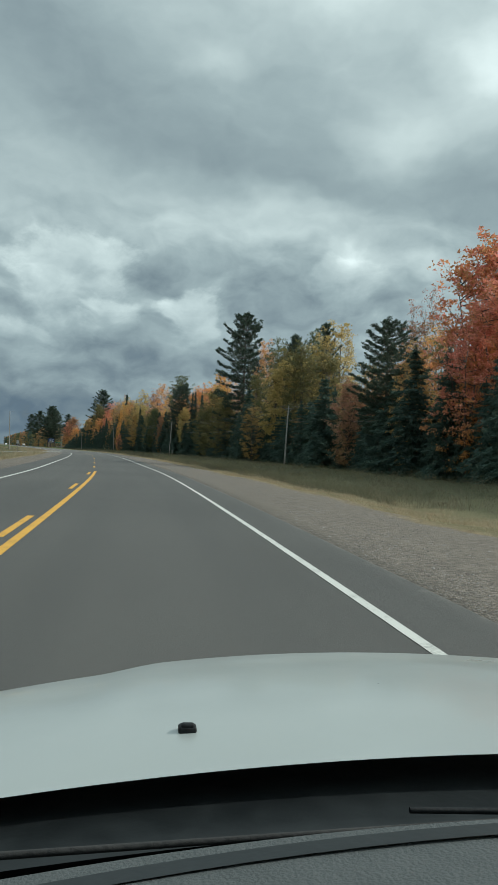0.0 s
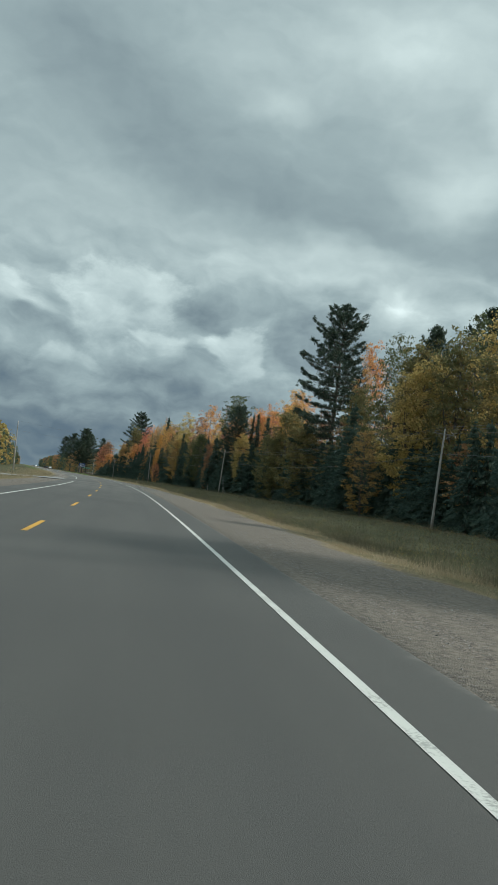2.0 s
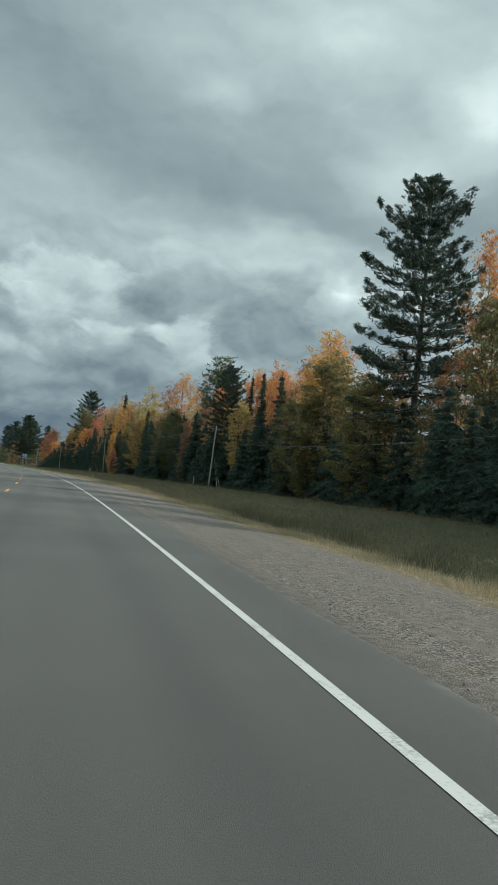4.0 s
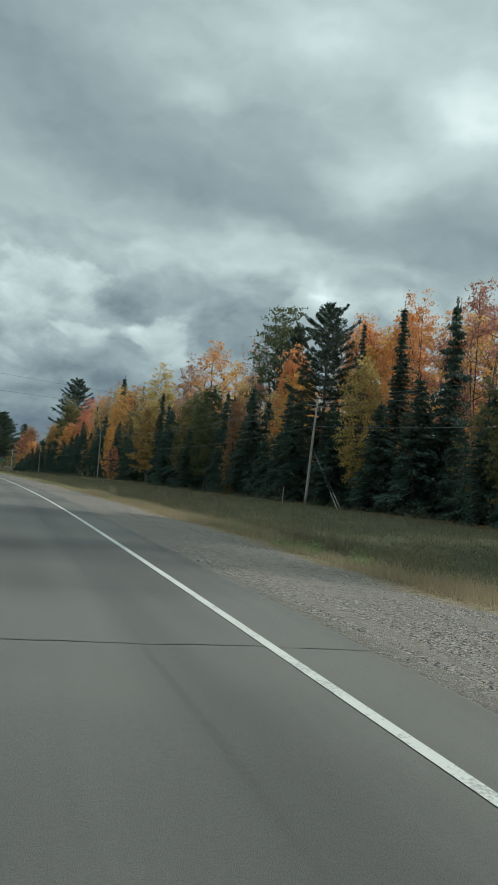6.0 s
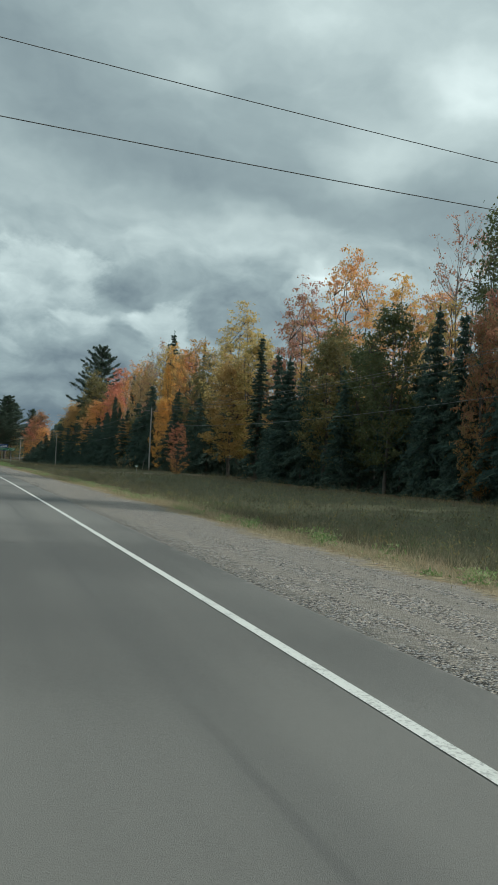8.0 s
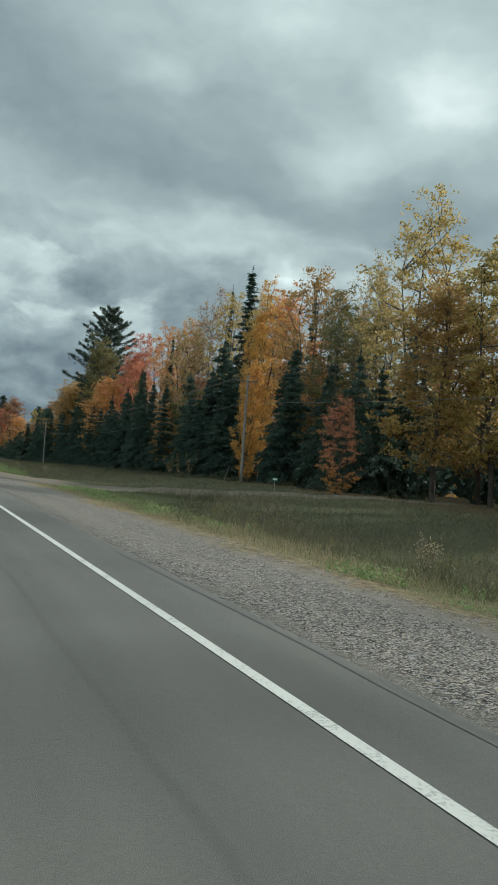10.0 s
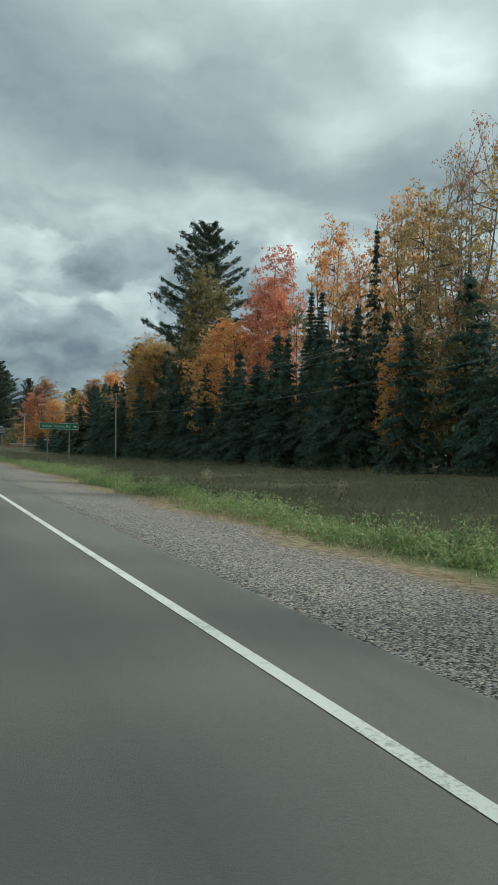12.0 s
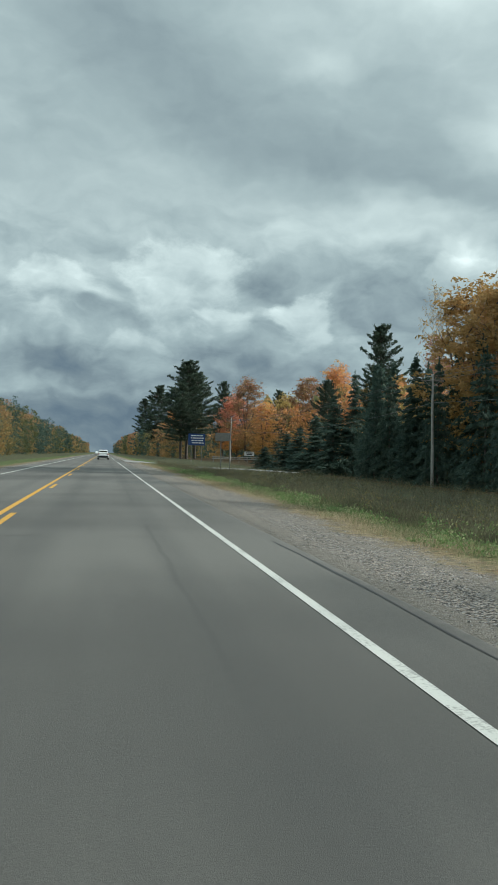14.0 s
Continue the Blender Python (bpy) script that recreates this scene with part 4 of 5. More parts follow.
# ---- far woods: one mass of small trees each side, too far to count ----
def woods(name, spots, label):
    """Many far trees in one object: ragged crowns of leafy clumps, finer where they stand nearer."""
    r = np.random.default_rng(len(spots))
    leaves = {}
    for s, lat, tall, wide, kind, colour in spots:
        foot = at(s, lat, float(land(s, lat - float(edge(s)))))
        near = 480 < s < 960
        n, per, size = (50, 12, 0.082) if near and abs(lat) < 61 else ((26, 8, 0.17) if abs(lat) < 61 else (16, 3, 0.36))
        f = r.uniform(0.03, 1, n)
        if kind == "spruce":
            rad = wide / 2 * (1 - f) ** 0.8 * r.uniform(0.4, 1.0, n)
        else:
            rad = wide / 2 * np.sqrt(np.clip(1 - (2 * f - 1.1) ** 2 / 1.25, 0.02, 1)) * r.uniform(0.2, 1.0, n) ** 0.6 * r.uniform(0.7, 1.1, n)
        a = r.uniform(0, math.tau, n)
        c = foot + np.stack([rad * np.cos(a), rad * np.sin(a), f * tall], 1)
        c = np.repeat(c, per, 0) + r.normal(0, wide * 0.065, (n * per, 3)) * np.array([1, 1, 0.7])
        leaves.setdefault(colour, []).append(sprays(c, wide * size, wide * size * 0.75, np.array([0, 0, -0.3]), 0.8, r))
    ob = tagged(new(name), label, "woods", kind="stuff")
    for colour, qs in leaves.items():
        part("foliage", polys("foliage", np.concatenate(qs), 3, LEAF[colour]), ob)
    return ob


far = []
for row in range(3):
    s = 585.0 + row * 2
    while s < 1900:
        if row > 0 or s > 620:
            kind = pick.choice(("spruce", "maple", "maple", "maple"))
            tall = pick.uniform(11, 17) + row * 3.0
            colour = "dark" if kind == "spruce" else pick.choice(("rust", "olive", "rust", "dark", "dark", "green") if s > 770 else ("rust", "olive", "orange", "yellow", "pink"))
            lat = front(s) + 3 + row * 9 + pick.uniform(-2, 4)
            far.append((s, max(lat, 52 + row * 5 + pick.uniform(0, 5)) if s < 765 else lat, tall, tall * (0.35 if kind == "spruce" else 0.5), kind, colour))
        s += pick.uniform(5, 8) * (1 + (s - 585) / 900)
woods("far_woods", far, "mixed autumn woods lining the highway into the distance")
far = []
for row in range(3):
    s = 215.0 + row * 3
    while s < 1900:
        kind = pick.choice(("spruce", "maple", "maple", "maple", "maple"))
        tall = pick.uniform(11, 17) + row * 3.0
        colour = "dark" if kind == "spruce" else pick.choice(("olive", "olive", "green", "yellow", "rust", "dark") if s < 520 else ("rust", "green", "dark", "rust", "dark", "olive"))
        far.append((s, -(27 + row * 9 + pick.uniform(-3, 3) + (8 if s < 300 else 0)), tall, tall * (0.35 if kind == "spruce" else 0.5), kind, colour))
        s += pick.uniform(5.5, 8) * (1 + max(0, s - 400) / 900)
woods("far_woods", far, "yellowing woods on the other side of the highway")
far = []
s = 30.0
while s < 640:
    far.append((s, front(s) + pick.uniform(19, 34), pick.uniform(9, 14), pick.uniform(6, 8), "maple", pick.choice(("dark", "dark", "green"))))
    s += pick.uniform(2.6, 4.0)
s = 40.0
while s < 600:
    far.append((s, front(s) + pick.uniform(8, 13), pick.uniform(4.5, 8), pick.uniform(4.5, 6), "maple", "dark"))
    s += pick.uniform(2.2, 3.4)
woods("forest_depth", far, "dark undergrowth deep inside the forest")
far = []
for s in range(-300, 1300, 13):
    for lat in list(range(62, 230, 17)) + list(range(-68, -230, -17)):
        if not (abs(s - 576.5) < 12 and lat > 0) and not (abs(s - 172) < 12 and lat < 0):
            far.append((s + pick.uniform(-6, 6), lat + pick.uniform(-7, 7), pick.uniform(12, 19), pick.uniform(9, 13), "maple", pick.choice(("olive", "green", "dark", "rust", "orange"))))
woods("forest_depth", far, "autumn forest stretching away from the highway")
far = []
for s in range(70, 215, 8):
    far.append((s, -pick.uniform(48, 60), pick.uniform(12, 18), pick.uniform(7, 9), "maple", pick.choice(("olive", "yellow", "green"))))
woods("far_woods", far, "yellowing woods set back behind the far verge")
far = []
for s in range(-160, 60, 7):
    for lat in (pick.uniform(32, 38), pick.uniform(44, 52), -pick.uniform(30, 36), -pick.uniform(42, 50)):
        far.append((s, lat, pick.uniform(10, 14), pick.uniform(6, 9), "maple", pick.choice(("olive", "orange", "rust", "dark"))))
woods("far_woods", far, "autumn woods along the road already driven")


# ---- grass, weeds and gravel: nobody could count them ----
def in_drive(s, u):
    """Where the sandy drive keeps the verge bare; its mouth flares more on the far side."""
    d = s - 367 - 0.12 * u
    return (d > -np.interp(u, [1, 3, 6, 10, 16, 45], [14, 11, 7, 3.8, 3.0, 3.0])) & (d < np.interp(u, [1, 3, 6, 9, 14, 45], [15, 13, 11, 9, 5, 3]))


def blades(name, n, s_range, u_of, tall, wide, per, mat, label, category, lean=0.25, seed=1):
    r = np.random.default_rng(seed)
    s = r.uniform(*s_range, n)
    u = u_of(r, s)
    keep = ~(in_drive(s, u) | ((np.abs(s - 576.5) < 6.5) & (u > 0)))
    s, u = s[keep], u[keep]
    root = at(s, u + edge(s), lumps(s, u) - 0.03)
    root = np.repeat(root, per, 0) + r.normal(0, 0.22, (len(s) * per, 3)) * np.array([1, 1, 0])
    m = len(root)
    tuft = 0.8 + 0.45 * np.sin(s * 0.31 + u) * np.sin(s * 0.083) + 0.35 * np.sin(s * 1.7 + 2.1 * np.sin(u)) * np.sin(u * 1.3 + 0.4 * s)
    h = tall * r.uniform(0.35, 1.2, m) * np.repeat(tuft * r.uniform(0.7, 1.3, len(s)), per)
    h = np.maximum(h, tall * 0.25)
    a = r.uniform(0, math.tau, m)
    side = np.stack([np.cos(a), np.sin(a), 0 * a], 1) * wide * r.uniform(0.6, 1.3, m)[:, None]
    tip = root + np.stack([r.normal(0, lean, m) * h, r.normal(0, lean, m) * h, h], 1)
    quads = np.stack([root - side * 0.5, root + side * 0.5, tip], 1)
    return tagged(part(name, polys(name, quads, 3, mat)), label, category, kind="stuff")


def shift(s):
    """How much wider the gravel shoulder is than its usual breadth."""
    return np.clip(1.1 - 0.0052 * s, -1.3, 1.1)


def mown(s):
    """The weeds stand further back just before the sandy drive."""
    return 7.0 * np.exp(-((s - 359.0) / 9.0) ** 2)


blades("weeds", 25000, (30, 560), lambda r, s: 6.8 + shift(s) + 23 * r.random(len(s)) ** 3.2 + mown(s),
       0.55, 0.013, 12, LEAF["weed"], "tall brown-green weeds filling the roadside ditch", "weeds", 0.42, 1)
blades("verge_grass", 11000, (300, 560), lambda r, s: np.maximum(r.normal(6.4, 0.9, len(s)), 4.6 + 0.6 * r.random(len(s))) + shift(s), 0.20, 0.013, 10, LEAF["grass"], "green grass along the verge", "grass", 0.4, 2)
blades("dry_grass", 13000, (4, 340), lambda r, s: np.maximum(r.normal(6.0, 1.0, len(s)), 4.5 + 0.5 * r.random(len(s))) + shift(s), 0.19, 0.011, 12, LEAF["straw"], "dry straw-coloured grass edging the gravel shoulder", "grass", 0.7, 3)
blades("dry_grass", 5000, (340, 560), lambda r, s: r.normal(4.9, 0.4, len(s)) + shift(s), 0.15, 0.011, 12, LEAF["straw"], "dry straw-coloured fringe between gravel and green grass", "grass", 0.8, 6)
blades("verge_grass", 4000, (20, 420), lambda r, s: -11.5 - np.abs(r.normal(0, 5.0, len(s))), 0.35, 0.05, 4, LEAF["straw"], "dry grass verge on the other side of the highway", "grass", 0.35, 4)


def forbs(n, s_range, seed, most=0.62):
    """Leafy green clumps of uneven height at the edge of the gravel."""
    r = np.random.default_rng(seed)
    s = r.uniform(*s_range, n)
    u = 5.0 + shift(s) + 0.5 * np.sin(s * 0.8) * np.sin(s * 0.27) + np.abs(r.normal(0.5, 0.9, n))
    keep = ~in_drive(s, u)
    s, u = s[keep], u[keep]
    c = np.repeat(at(s, u + edge(s), lumps(s, u)), 84, 0)
    patch = 0.55 + 0.45 * np.sin(s * 1.3 + u) * np.sin(u * 2.1 + s * 0.37)
    tall = np.repeat((0.10 + most * patch * r.random(len(s))) * np.clip((u - 4.4 - shift(s)) / 0.9, 0.25, 1.0), 84)
    wide = np.repeat(r.uniform(0.08, 0.22, len(s)), 84)
    q = r.random(len(c))
    c = c + np.stack([r.normal(0, 1, len(c)) * wide, r.normal(0, 1, len(c)) * wide, tall * q], 1)
    return polys("forbs", sprays(c, 0.068, 0.034, np.array([0, 0, 0.25]), 0.9, r), 3, LEAF["forb"])


tagged(part("forbs", forbs(900, (378, 432), 21)), "lush green leafy weeds along the edge of the gravel", "weeds", kind="stuff")
tagged(part("forbs", forbs(260, (432, 520), 23, 0.4)), "green leafy weeds thinning out along the gravel", "weeds", kind="stuff")
tagged(part("forbs", forbs(260, (205, 350), 22, 0.3)), "scattered green leafy weeds along the edge of the gravel", "weeds", kind="stuff")


def bushy(n, s_range, seed, tall, mat):
    """Loose leaves and seed heads of the ditch weeds, in patches of their own height."""
    r = np.random.default_rng(seed)
    s = r.uniform(*s_range, n)
    u = 6.6 + shift(s) + 23 * r.random(n) ** 1.3 + mown(s)
    patch = 0.5 + 0.5 * np.sin(s * 0.55 + 1.7 * np.sin(u * 0.4)) * np.sin(u * 0.7 + s * 0.13)
    keep = ~in_drive(s, u) & (r.random(n) < 0.25 + 0.75 * patch)
    s, u, patch = s[keep], u[keep], patch[keep]
    c = np.repeat(at(s, u + edge(s), lumps(s, u)), 12, 0)
    h = np.repeat(tall * (0.45 + 0.75 * patch) * r.uniform(0.6, 1.15, len(s)), 12)
    c = c + np.stack([r.normal(0, 0.11, len(c)), r.normal(0, 0.11, len(c)), h * r.uniform(0.25, 1.0, len(c))], 1)
    return polys("weed_leaves", sprays(c, 0.085, 0.030, np.array([0, 0, 0.5]), 0.8, r), 3, mat)


blades("dry_grass", 1500, (40, 345), lambda r, s: r.normal(5.3, 0.45, len(s)) + shift(s), 0.34, 0.011, 16, LEAF["straw"], "pale straw tufts standing along the edge of the gravel", "grass", 0.35, 9)
blades("dry_grass", 4000, (188, 252), lambda r, s: r.normal(5.7, 0.6, len(s)) + shift(s), 0.33, 0.013, 13, LEAF["straw"], "thick band of pale dry grass along the gravel", "grass", 0.45, 41)
blades("verge_grass", 1000, (196, 240), lambda r, s: r.normal(7.9, 0.8, len(s)) + 1.2 * np.sin(s * 0.9) + shift(s), 0.28, 0.015, 12, LEAF["grass"], "lush green grass clumps behind the dry fringe", "grass", 0.4, 42)
blades("verge_grass", 6500, (70, 352), lambda r, s: 6.3 + shift(s) + np.abs(r.normal(0, 1.3, len(s))) + 2.5 * np.sin(s * 0.21) ** 2, 0.22, 0.014, 12, LEAF["grass"], "patches of green grass in the dry verge", "grass", 0.4, 8)
blades("verge_grass", 2600, (338, 372), lambda r, s: 5.6 + shift(s) + mown(s) * 1.25 * r.random(len(s)), 0.20, 0.014, 14, LEAF["grass"], "low green grass in front of the sandy drive", "grass", 0.45, 43)
tagged(part("forbs", forbs(90, (340, 358), 24, 0.3)), "green leafy weeds before the sandy drive", "weeds", kind="stuff")
tagged(part("weed_leaves", bushy(17000, (30, 560), 31, 0.88, LEAF["weed"])), "brown-green leafy weeds and seed heads in the ditch", "weeds", kind="stuff")
tagged(part("weed_leaves", bushy(9000, (60, 560), 32, 0.60, LEAF["olive"])), "olive green leafy weeds among the dry ones", "weeds", kind="stuff")


def sapling(s, lat, tall, mat, label):
    """A young shoot with a few leaves, standing out of the weeds."""
    r = np.random.default_rng(int(s * 10))
    ob = tagged(new("sapling"), label, "sapling")
    bm = bmesh.new()
    centres = []
    for j in range(5):
        a, lean_ = r.uniform(0, math.tau), r.uniform(0.05, 0.35)
        tip = Vector((math.cos(a) * lean_ * tall, math.sin(a) * lean_ * tall, tall * r.uniform(0.6, 1.0)))
        tube(bm, (0, 0, -0.1), tip, 0.012, 0.004, 4)
        centres += [tuple(tip * q) for q in np.linspace(0.35, 1.0, 9)]
    part("stem", finish(bm, "stem", BARK), ob)
    c = np.repeat(np.array(centres), 5, 0) + r.normal(0, 0.09, (len(centres) * 5, 3))
    part("foliage", polys("foliage", sprays(c, 0.05 + 0.03 * tall, 0.025 + 0.02 * tall, np.array([0, 0, 0.2]), 0.8, r), 3, mat), ob)
    ob.matrix_basis = Matrix.Translation(at(s, lat, float(land(s, lat - float(edge(s))))))


def stones(n, seed):
    """Loose crushed stone on the shoulder."""
    r = np.random.default_rng(seed)
    s = r.uniform(-4, 470, n)
    u = 1.0 + (3.6 + shift(s)) * r.beta(1.1, 1.3, n)
    keep = (np.abs(s - 368.5) > 6.0) | (r.random(n) < 0.25)      # few stones on the mouth of the sandy drive
    s, u = s[keep], u[keep]
    n = len(s)
    c = at(s, u + edge(s), lumps(s, u) + 0.004)
    rad = 0.010 + 0.014 * r.random(n) ** 3
    octa = np.array([[1, 0, 0], [0, 1, 0], [-1, 0, 0], [0, -1, 0], [0, 0, 0.6], [0, 0, -0.5]])
    v = octa[None] * r.uniform(0.6, 1.3, (n, 6, 1)) * rad[:, None, None]
    a = r.uniform(0, math.tau, n)
    co, si = np.cos(a)[:, None], np.sin(a)[:, None]
    v = np.stack([v[..., 0] * co - v[..., 1] * si, v[..., 0] * si + v[..., 1] * co, v[..., 2]], -1) + c[:, None]
    tri = np.array([[0, 1, 4], [1, 2, 4], [2, 3, 4], [3, 0, 4]])
    return polys("gravel", v[:, tri].reshape(-1, 3), 3, STONE)


tagged(part("gravel", stones(42000, 5)), "loose grey crushed gravel on the road shoulder", "gravel", kind="stuff")


sapling(264, 13.6, 1.0, LEAF["grass"], "young green sapling standing out of the roadside weeds")
for s, lat, tall in [(417, 33.0, 3.4), (420, 31.5, 2.8), (423, 33.5, 3.2)]:
    sapling(s, lat, tall, LEAF["pale"], "pale-leaved young sapling standing out of the ditch weeds")
for s, lat, tall in [(264, 10.9, 0.8), (258, 10.2, 0.7), (418, 12.5, 0.8), (408, 14.0, 0.7), (331, 9.0, 0.7)]:
    sapling(s, lat, tall, LEAF["straw"], "dry tall weed stalk standing out of the verge grass")


# ---- utility poles and wires ----
def box(bm, cx, cy, cz, sx_, sy_, sz_, bevel=0.0):
    geo = bmesh.ops.create_cube(bm, size=1.0, matrix=Matrix.Translation((cx, cy, cz)) @ Matrix.Diagonal((sx_, sy_, sz_, 1)))
    if bevel:
        edges = list({e for v in geo["verts"] for e in v.link_edges})
        bmesh.ops.bevel(bm, geom=edges, offset=bevel, segments=2, affect="EDGES", profile=0.5)


def made(fn, name, mat, smooth=False):
    bm = bmesh.new()
    fn(bm)
    bmesh.ops.recalc_face_normals(bm, faces=bm.faces)
    return finish(bm, name, mat, smooth)


def pole_shaft(bm):
    rings = []
    for z, r in ((-0.8, 0.165), (1.5, 0.155), (4.0, 0.140), (7.0, 0.120), (9.5, 0.102), (10.85, 0.092), (10.92, 0.05)):
        rings.append([bm.verts.new((r * math.cos(k * math.tau / 14) + 0.02 * math.sin(z * 0.7), r * math.sin(k * math.tau / 14), z)) for k in range(14)])
    for a, b in zip(rings, rings[1:]):
        for k in range(14):
            bm.faces.new((a[k], a[(k + 1) % 14], b[(k + 1) % 14], b[k]))
    bm.faces.new(rings[0][::-1]), bm.faces.new(rings[-1])


def insulator(bm):
    for z, r in ((0.03, 0.05), (0.08, 0.07), (0.13, 0.05), (0.18, 0.03)):
        bmesh.ops.create_cone(bm, cap_ends=True, segments=10, radius1=r, radius2=r * 0.75, depth=0.05, matrix=Matrix.Translation((0, 0, z)))


SHAFT, INSULATOR = made(pole_shaft, "shaft", POLE_WOOD, True), made(insulator, "insulator", CERAMIC, True)
ARM = made(lambda bm: box(bm, 0, 0, 10.35, 2.3, 0.10, 0.12, 0.01), "crossarm", GREY_WOOD)
BRACE = made(lambda bm: (tube(bm, (0.75, 0.06, 10.30), (0.08, 0.1, 9.75), 0.02, 0.02, 5), tube(bm, (-0.75, 0.06, 10.30), (-0.08, 0.1, 9.75), 0.02, 0.02, 5)), "arm_brace", METAL)
POLES = [(25.5, 34.5, 1.0), (149.5, 33.8, 2.0), (271.0, 32.3, 2.5), (397.5, 32.2, -0.8), (521.6, 31.2, -0.8), (644.6, 30.0, 0.5), (767.6, 29.5, 0.0), (890.6, 29.0, 0.6)]
tops = []
for s, lat, lean in POLES:
    ob = tagged(new("utility_pole"), "weathered grey wooden utility pole with a crossarm, standing in weeds", "utility pole", "utility poles along the highway")
    part("shaft", SHAFT, ob), part("crossarm", ARM, ob, "grey timber crossarm"), part("arm_brace", BRACE, ob)
    for x in (-1.05, 0.0, 1.05):
        i = part("insulator", INSULATOR, ob)
        i.location = (x, 0, 10.41 if x else 10.95)
    foot = float(land(s, lat - float(edge(s))))
    ob.matrix_basis = Matrix.Translation(at(s, lat, foot)) @ pose(0, 0, 0, 0, lean, -heading(s))
    tops.append([ob.matrix_basis @ Vector((x, 0, 10.6 if x else 11.14)) for x in (-1.05, 0.0, 1.05)] + [ob.matrix_basis @ Vector((0, -0.12, 8.2))])


def wire(name, a, b, sag, r=0.012, label="thin grey overhead power wire between poles"):
    cu = bpy.data.curves.new(name, "CURVE")
    cu.dimensions, cu.bevel_depth, cu.bevel_resolution = "3D", r, 1
    sp = cu.splines.new("POLY")
    sp.points.add(24)
    for i, p in enumerate(sp.points):
        f = i / 24
        q = Vector(a).lerp(Vector(b), f)
        p.co = (q.x, q.y, q.z - 4 * sag * f * (1 - f), 1)
    cu.materials.append(WIRE)
    return tagged(new(name, cu), label, "wire", "overhead wires")


for i in range(len(tops) - 1):
    for j in range(4):
        wire("overhead_wire", tops[i][j], tops[i + 1][j], 1.4 if j < 3 else 1.7, 0.013 if j < 3 else 0.018)
# the line that crosses the road to a pole on the other side
ob = tagged(new("utility_pole"), "weathered grey wooden utility pole beyond the far verge", "utility pole", "utility poles along the highway")
part("shaft", SHAFT, ob)
ob.matrix_basis = Matrix.Translation(at(273.2, -18, float(land(272, -20)))) @ pose(0, 0, 0, 0, -1.5, 0) @ Matrix.Diagonal((1, 1, 1.08, 1))
wire("overhead_wire", tops[2][1] - Vector((0, 0, 2.7)), ob.matrix_basis @ Vector((0, 0, 10.95)), 0.45, 0.010)
wire("overhead_wire", tops[2][1] - Vector((0, 0, 3.0)), ob.matrix_basis @ Vector((0, 0, 8.8)), 0.5, 0.012)
ob = tagged(new("utility_pole"), "leaning grey wooden utility pole beside the side road", "utility pole", "utility poles along the highway")
part("shaft", SHAFT, ob)
ob.matrix_basis = Matrix.Translation(at(186, -22, float(land(186, -24)))) @ pose(0, 0, 0, 0, 2, 0)
# guy wires at two poles
for s, anchor_s, anchor_lat in ((397.5, 401.9, 32.0), (271.0, 260.5, 31.5), (271.0, 260.0, 30.9)):
    i = [p[0] for p in POLES].index(s)
    foot = Vector(at(anchor_s, anchor_lat, float(land(anchor_s, anchor_lat - 2.1)) - 0.1))
    head = tops[i][1] - Vector((0, 0, 5.5))
    guy = wire("guy_wire", foot, head, 0.0, 0.012, "thin guy wire with a pale guard anchoring a utility pole")
    part("guard", made(lambda bm: tube(bm, foot, foot.lerp(head, 0.28), 0.035, 0.035, 7), "guard", POLE_WOOD, True), guy, "pale weathered guard")


# ---- signs ----
def flat(bm, x0, z0, x1, z1, y=-0.016, t=0.004):
    box(bm, (x0 + x1) / 2, y, (z0 + z1) / 2, x1 - x0, t, z1 - z0)


def rounded_panel(bm, w, h, t, r):
    ring = []
    for cx, cz, a0 in ((w / 2 - r, h / 2 - r, 0), (-w / 2 + r, h / 2 - r, 90), (-w / 2 + r, -h / 2 + r, 180), (w / 2 - r, -h / 2 + r, 270)):
        for k in range(5):
            a = radians(a0 + k * 22.5)
            ring.append((cx + r * math.cos(a), cz + r * math.sin(a)))
    lo, hi = [[bm.verts.new((x, y, z)) for x, z in ring] for y in (-t / 2, t / 2)]
    bm.faces.new(lo), bm.faces.new(hi[::-1])
    for k in range(len(ring)):
        j = (k + 1) % len(ring)
        bm.faces.new((lo[k], hi[k], hi[j], lo[j]))


def lettering(name, words, size, mat, parent, x, y, z):
    cu = bpy.data.curves.new(name, "FONT")
    cu.body, cu.size, cu.align_x, cu.align_y, cu.extrude, cu.space_character = words, size, "CENTER", "CENTER", 0.003, 1.12
    cu.materials.append(mat)
    ob = part(name, cu, parent, "white lettering")
    ob.matrix_basis = pose(x, y, z, 90, 0, 0)
    return ob


PANEL_W, PANEL_H, PANEL_Z = 3.62, 0.60, 2.86
guide = tagged(new("road_sign"), "green and white guide sign to a side road on two posts", "road sign")
part("panel", made(lambda bm: rounded_panel(bm, PANEL_W, PANEL_H, 0.03, 0.07), "panel", SIGN_GREEN), guide).location = (0, 0, PANEL_Z)


def border(bm):
    w, h, t = PANEL_W / 2 - 0.03, PANEL_H / 2 - 0.03, 0.022
    for z in (h, -h):
        flat(bm, -w + 0.05, z - t / 2, w - 0.05, z + t / 2, -0.018)
    for x in (w, -w):
        flat(bm, x - t / 2, -h + 0.05, x + t / 2, h - 0.05, -0.018)
    for x in (w - 0.025, -w + 0.025):
        for z in (h - 0.025, -h + 0.025):
            m = Matrix.Translation((x, -0.018, z)) @ Matrix.Rotation(radians(45 if x * z < 0 else -45), 4, "Y") @ Matrix.Diagonal((t, 0.004, 0.085, 1))
            bmesh.ops.create_cube(bm, size=1.0, matrix=m)


